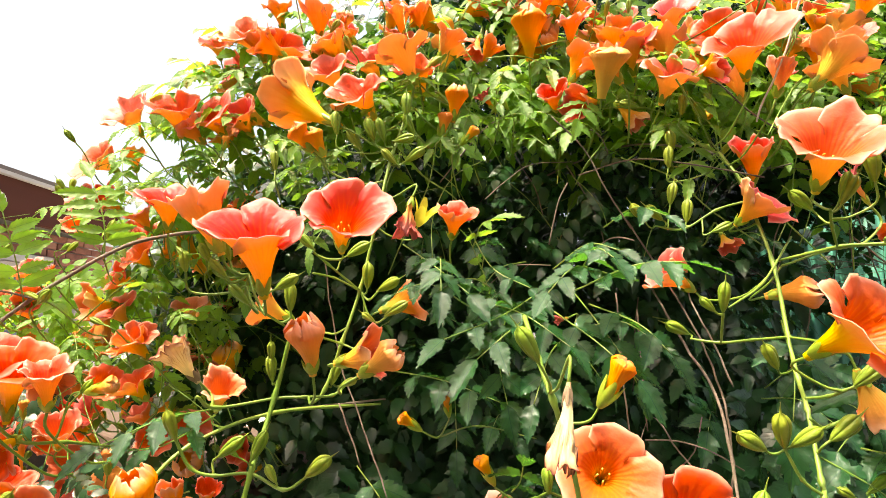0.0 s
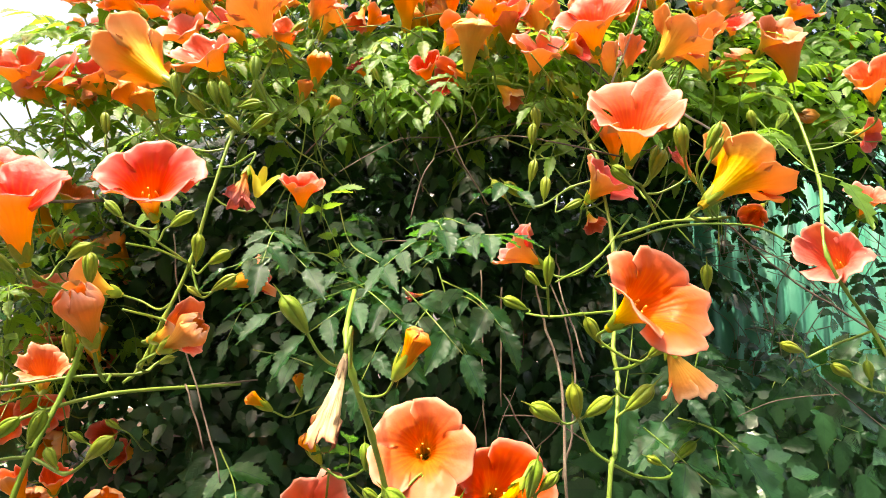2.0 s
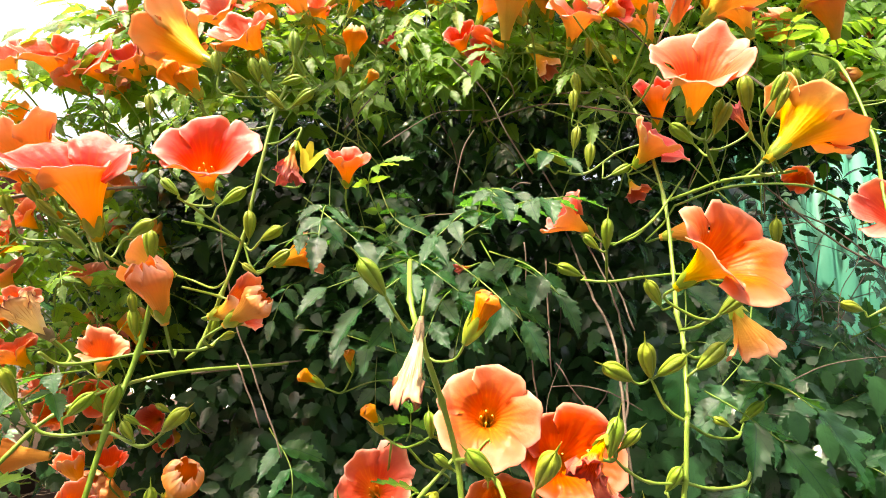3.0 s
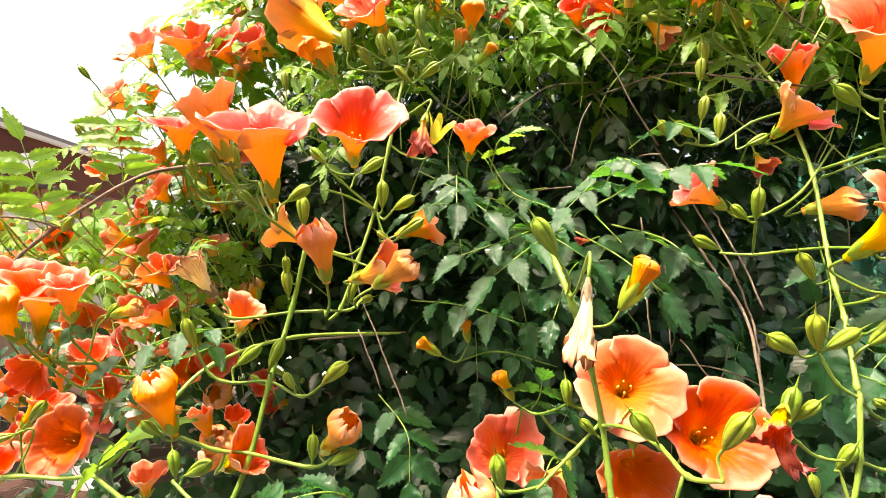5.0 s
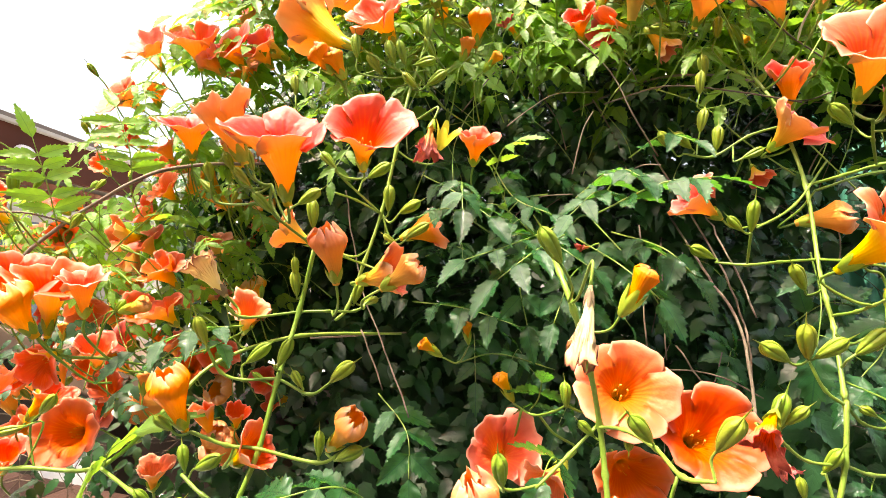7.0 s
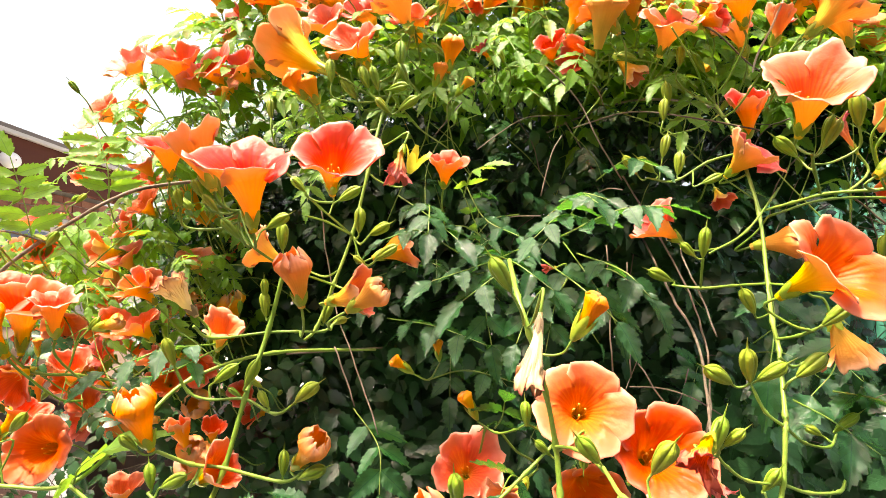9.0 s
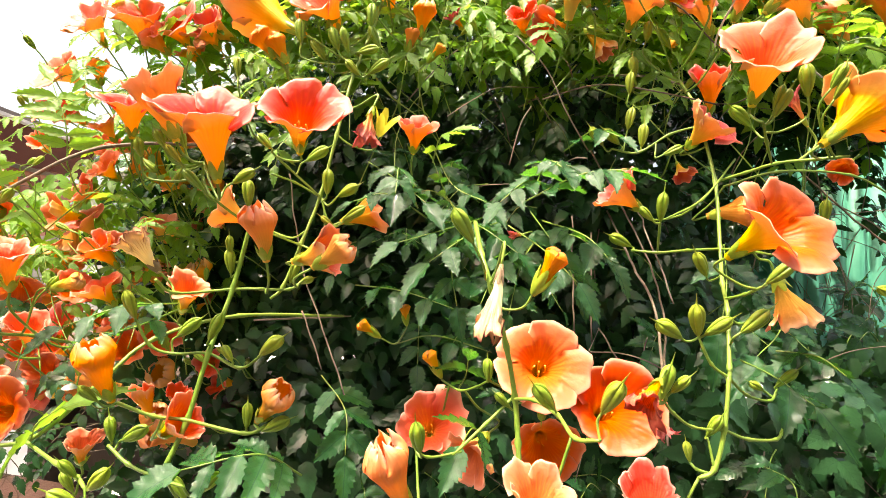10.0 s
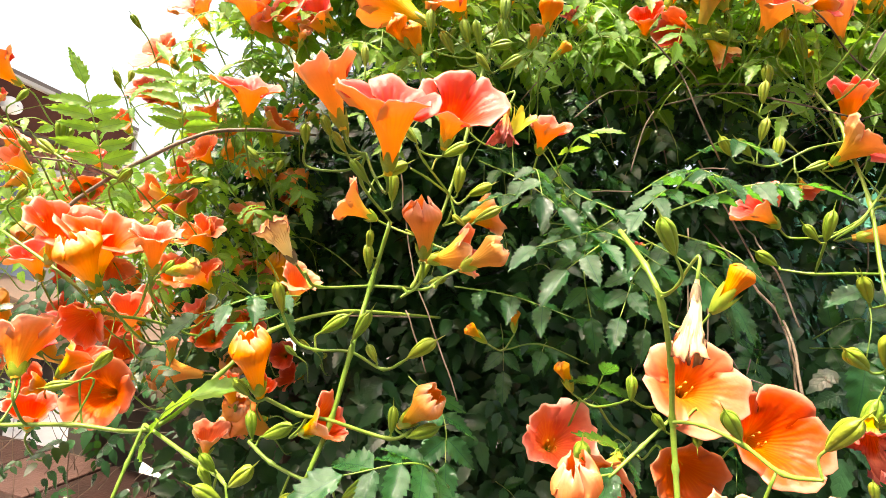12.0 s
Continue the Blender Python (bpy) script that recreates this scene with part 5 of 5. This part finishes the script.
bud((0.236, 0.380, 1.352), (0.248, 0.370, 1.369), "bud")
bud((0.152, 0.470, 1.323), (0.149, 0.460, 1.301), "bud")
bud((-0.129, 0.450, 1.295), (-0.128, 0.450, 1.321), "bud")
bud((-0.113, 0.450, 1.293), (-0.085, 0.440, 1.308), "bud")
bud((-0.251, 0.450, 1.280), (-0.255, 0.450, 1.306), "bud")
bud((-0.241, 0.450, 1.282), (-0.211, 0.440, 1.297), "bud")
bud((-0.163, 0.430, 1.244), (-0.134, 0.420, 1.271), "bud")
bud((-0.181, 0.450, 1.229), (-0.196, 0.450, 1.252), "bud")
bud((-0.221, 0.430, 1.222), (-0.200, 0.420, 1.254), "bud")
bud((-0.283, 0.450, 1.235), (-0.296, 0.450, 1.254), "bud")
bud((-0.263, 0.430, 1.231), (-0.287, 0.420, 1.250), "bud")
bud((0.033, 0.420, 1.286), (0.026, 0.410, 1.318), "bud")
bud((0.069, 0.360, 1.468), (0.053, 0.350, 1.497), "bud")
bud((-0.574, 0.600, 1.554), (-0.574, 0.600, 1.591), "bud")
bud((-0.538, 0.550, 1.534), (-0.561, 0.550, 1.550), "bud")
bud((-0.512, 0.620, 1.517), (-0.489, 0.610, 1.536), "bud")
bud((-0.433, 0.600, 1.410), (-0.419, 0.600, 1.428), "bud")
bud((-0.433, 0.500, 1.313), (-0.405, 0.490, 1.341), "bud")
bud((-0.449, 0.500, 1.300), (-0.474, 0.490, 1.295), "bud")
bud((-0.502, 0.720, 1.616), (-0.493, 0.720, 1.649), "bud")
bud((-0.415, 0.750, 1.609), (-0.364, 0.750, 1.561), "bud")
bud((-0.481, 0.700, 1.490), (-0.504, 0.700, 1.501), "bud")
bud((-0.507, 0.620, 1.521), (-0.533, 0.620, 1.532), "bud")
bud((-0.247, 0.420, 1.325), (-0.259, 0.410, 1.341), "bud")
bud((-0.281, 0.450, 1.248), (-0.292, 0.440, 1.268), "bud")
bud((-0.263, 0.440, 1.241), (-0.239, 0.430, 1.263), "bud")
bud((-0.003, 0.660, 1.743), (0.005, 0.650, 1.794), "opening")
bud((0.025, 0.660, 1.740), (0.049, 0.650, 1.769), "opening")
bud((0.128, 0.415, 1.427), (0.155, 0.400, 1.471), "opening")
bud((-0.030, 0.570, 1.608), (-0.013, 0.550, 1.639), "star")
bud((0.054, 0.540, 1.326), (0.036, 0.530, 1.361), "opening")
bud((0.008, 0.670, 1.369), (0.002, 0.660, 1.404), "opening")
bud((-0.028, 0.670, 1.352), (-0.062, 0.660, 1.377), "opening")
bud((-0.427, 0.600, 1.411), (-0.378, 0.590, 1.421), "opening")
bud((-0.580, 0.700, 1.360), (-0.584, 0.700, 1.391), "opening")
bud((-0.489, 0.750, 1.272), (-0.489, 0.750, 1.316), "opening")
bud((0.375, 0.680, 1.806), (0.389, 0.670, 1.781), "opening")
bud((-0.337, 0.720, 1.753), (-0.333, 0.720, 1.782), "opening")

bud((-0.060, 0.600, 1.694), (-0.080, 0.592, 1.712), "bud")
bud((-0.106, 0.610, 1.716), (-0.126, 0.602, 1.744), "bud")
bud((0.322, 0.660, 1.730), (0.317, 0.652, 1.764), "bud")
bud((0.295, 0.700, 1.815), (0.259, 0.692, 1.822), "bud")
bud((0.336, 0.600, 1.606), (0.360, 0.592, 1.616), "bud")
bud((-0.166, 0.420, 1.511), (-0.183, 0.412, 1.530), "bud")
bud((-0.172, 0.500, 1.456), (-0.171, 0.492, 1.479), "bud")
bud((-0.608, 0.600, 1.542), (-0.619, 0.592, 1.559), "bud")
bud((-0.222, 0.420, 1.539), (-0.221, 0.412, 1.550), "bud")
bud((-0.202, 0.420, 1.548), (-0.206, 0.412, 1.560), "bud")
bud((-0.172, 0.460, 1.373), (-0.156, 0.452, 1.403), "bud")
bud((0.392, 0.430, 1.622), (0.386, 0.422, 1.656), "bud")
bud((-0.038, 0.620, 1.740), (-0.058, 0.612, 1.780), "bud")

# ---- compound leaves ----
compound_leaf((0.144, 0.540, 1.529), (0.192, 0.490, 1.552), (0.231, 0.460, 1.553), 0.040, 4, "adult")
compound_leaf((-0.527, 0.620, 1.509), (-0.538, 0.610, 1.572), (-0.553, 0.600, 1.631), 0.044, 5, "young")
compound_leaf((-0.454, 0.650, 1.574), (-0.460, 0.650, 1.629), (-0.490, 0.660, 1.692), 0.044, 5, "young")
compound_leaf((0.079, 0.860, 1.800), (0.119, 0.840, 1.878), (0.126, 0.840, 1.976), 0.058, 3, "young")
compound_leaf((0.393, 0.660, 1.718), (0.382, 0.650, 1.784), (0.360, 0.640, 1.846), 0.047, 4, "young")
compound_leaf((0.146, 0.720, 1.540), (0.071, 0.580, 1.503), (0.001, 0.530, 1.477), 0.042, 3, "adult")
compound_leaf((0.040, 0.740, 1.636), (0.066, 0.660, 1.568), (0.107, 0.600, 1.536), 0.040, 3, "adult")
compound_leaf((0.043, 0.700, 1.525), (0.092, 0.580, 1.505), (0.136, 0.530, 1.469), 0.040, 3, "adult")
compound_leaf((0.185, 0.700, 1.539), (0.192, 0.560, 1.472), (0.201, 0.520, 1.433), 0.040, 3, "adult")
compound_leaf((-0.058, 0.700, 1.605), (-0.008, 0.600, 1.561), (0.030, 0.560, 1.527), 0.040, 3, "adult")
compound_leaf((-0.075, 0.740, 1.422), (0.000, 0.660, 1.418), (0.068, 0.600, 1.400), 0.045, 3, "adult")
compound_leaf((-0.074, 0.440, 1.257), (-0.103, 0.410, 1.286), (-0.158, 0.390, 1.280), 0.048, 4, "adult")
compound_leaf((0.398, 0.540, 1.354), (0.395, 0.480, 1.347), (0.413, 0.450, 1.326), 0.052, 2, "adult")
compound_leaf((-0.252, 0.560, 1.400), (-0.278, 0.500, 1.400), (-0.324, 0.480, 1.380), 0.036, 3, "adult")
compound_leaf((-0.252, 0.560, 1.393), (-0.271, 0.500, 1.377), (-0.307, 0.500, 1.371), 0.034, 2, "adult")
compound_leaf((0.433, 0.550, 1.230), (0.429, 0.500, 1.231), (0.420, 0.480, 1.199), 0.040, 2, "adult")
compound_leaf((0.484, 0.500, 1.202), (0.478, 0.460, 1.232), (0.485, 0.450, 1.226), 0.050, 1, "adult")
compound_leaf((0.098, 0.500, 1.277), (0.084, 0.480, 1.289), (0.072, 0.460, 1.279), 0.050, 1, "adult")
compound_leaf((0.077, 0.580, 1.306), (0.082, 0.550, 1.326), (0.083, 0.530, 1.348), 0.036, 2, "adult")
compound_leaf((-0.134, 0.800, 1.271), (-0.078, 0.700, 1.244), (-0.069, 0.660, 1.194), 0.060, 3, "adult")
compound_leaf((0.715, 0.750, 1.805), (0.681, 0.620, 1.679), (0.668, 0.550, 1.637), 0.065, 1, "young")
compound_leaf((0.426, 0.520, 1.368), (0.424, 0.460, 1.372), (0.436, 0.440, 1.357), 0.055, 1, "adult")
compound_leaf((-0.370, 0.510, 1.258), (-0.357, 0.500, 1.279), (-0.334, 0.500, 1.296), 0.065, 1, "young")
compound_leaf((-0.115, 0.660, 1.746), (-0.162, 0.660, 1.730), (-0.204, 0.670, 1.717), 0.047, 3, "young")
compound_leaf((0.041, 0.900, 2.095), (0.075, 0.900, 2.119), (0.098, 0.900, 2.157), 0.065, 3, "young")
compound_leaf((0.278, 0.720, 1.824), (0.261, 0.720, 1.852), (0.224, 0.710, 1.865), 0.052, 3, "young")
compound_leaf((0.215, 0.820, 1.827), (0.190, 0.800, 1.829), (0.151, 0.800, 1.819), 0.052, 3, "young")
compound_leaf((0.132, 0.620, 1.516), (0.082, 0.560, 1.490), (0.036, 0.530, 1.456), 0.045, 3, "adult")
compound_leaf((0.136, 0.600, 1.507), (0.167, 0.530, 1.472), (0.195, 0.500, 1.438), 0.048, 2, "adult")
compound_leaf((0.184, 0.620, 1.517), (0.218, 0.550, 1.493), (0.239, 0.520, 1.462), 0.045, 2, "adult")
compound_leaf((0.081, 0.620, 1.507), (0.063, 0.560, 1.457), (0.069, 0.540, 1.407), 0.040, 2, "adult")
compound_leaf((0.453, 0.660, 1.496), (0.407, 0.580, 1.438), (0.387, 0.560, 1.386), 0.060, 1, "adult")
compound_leaf((0.545, 0.660, 1.436), (0.475, 0.580, 1.386), (0.425, 0.550, 1.357), 0.060, 1, "adult")

compound_leaf((0.067, 0.660, 1.511), (0.055, 0.640, 1.552), (0.038, 0.630, 1.593), 0.026, 3, "young")
compound_leaf((0.037, 0.600, 1.585), (0.045, 0.570, 1.608), (0.060, 0.560, 1.615), 0.030, 2, "young")
compound_leaf((0.139, 0.800, 1.808), (0.146, 0.795, 1.852), (0.154, 0.800, 1.900), 0.046, 4, "young")

# more blooms in the thicket of the outer side and the crown
grow = random.Random(77)
for _ in range(66):
    q = Vector((grow.uniform(-1.05, -0.36), grow.uniform(0.82, 1.08), grow.uniform(1.14, 1.72)))
    d = Vector((grow.uniform(-0.7, 0.5), grow.uniform(-0.9, -0.1), grow.uniform(-0.2, 0.9))).normalized()
    flower(q, q + d * 0.055, grow.uniform(0.056, 0.076), grow.choice(("open", "open", "half", "closed", "half")))
for _ in range(34):
    q = Vector((grow.uniform(-1.0, -0.30), grow.uniform(0.74, 0.95), grow.uniform(1.2, 1.80)))
    d = Vector((grow.uniform(-0.7, 0.7), grow.uniform(-0.6, 0.2), grow.uniform(0.1, 0.9))).normalized()
    bud(q, q + d * 0.028, "bud")
for _ in range(32):
    x = grow.uniform(-0.34, 0.80)
    q = Vector((x, grow.uniform(0.72, 0.82), grow.uniform(1.90, 2.12)))
    q.y += 0.8 * (q.z - 1.90)
    d = Vector((grow.uniform(-0.6, 0.4), grow.uniform(-0.8, -0.1), grow.uniform(0.1, 0.9))).normalized()
    flower(q, q + d * 0.058, grow.uniform(0.060, 0.078), grow.choice(("open", "open", "half", "closed")))
for _ in range(30):
    q = Vector((grow.uniform(-0.25, 0.6), grow.uniform(0.68, 0.80), grow.uniform(1.76, 2.05)))
    d = Vector((grow.uniform(-0.6, 0.6), grow.uniform(-0.6, 0.2), grow.uniform(0.2, 0.9))).normalized()
    bud(q, q + d * 0.028, "bud")

for _ in range(22):
    q = Vector((grow.uniform(-0.05, 0.85), grow.uniform(0.62, 0.70), grow.uniform(1.80, 1.98)))
    q.y += 0.8 * (q.z - 1.80)
    d = Vector((grow.uniform(-0.5, 0.4), grow.uniform(-0.5, 0.0), grow.uniform(0.5, 1.0))).normalized()
    flower(q, q + d * 0.06, grow.uniform(0.058, 0.072), grow.choice(("open", "open", "half", "closed")))

# bricks of the house wall above the window
brick_me = box_mesh("brick", (0.03, 0.212, 0.062), BRICK, 0.004)
house_wall = bpy.data.objects["wall"]
for row in range(8):
    for col in range(30):
        y, z = -1.4 + col * 0.222 + (0.111 if row % 2 else 0.0), 1.72 + row * 0.072
        if z < 2.04 and 0.75 < y < 4.45:
            continue
        ob = new("brick", brick_me)
        ob.parent = house_wall
        ob.matrix_parent_inverse = house_wall.matrix_basis.inverted()
        ob.matrix_basis = pose(-3.60 + 0.0015 * ((row * 5 + col * 3) % 4), y, z)
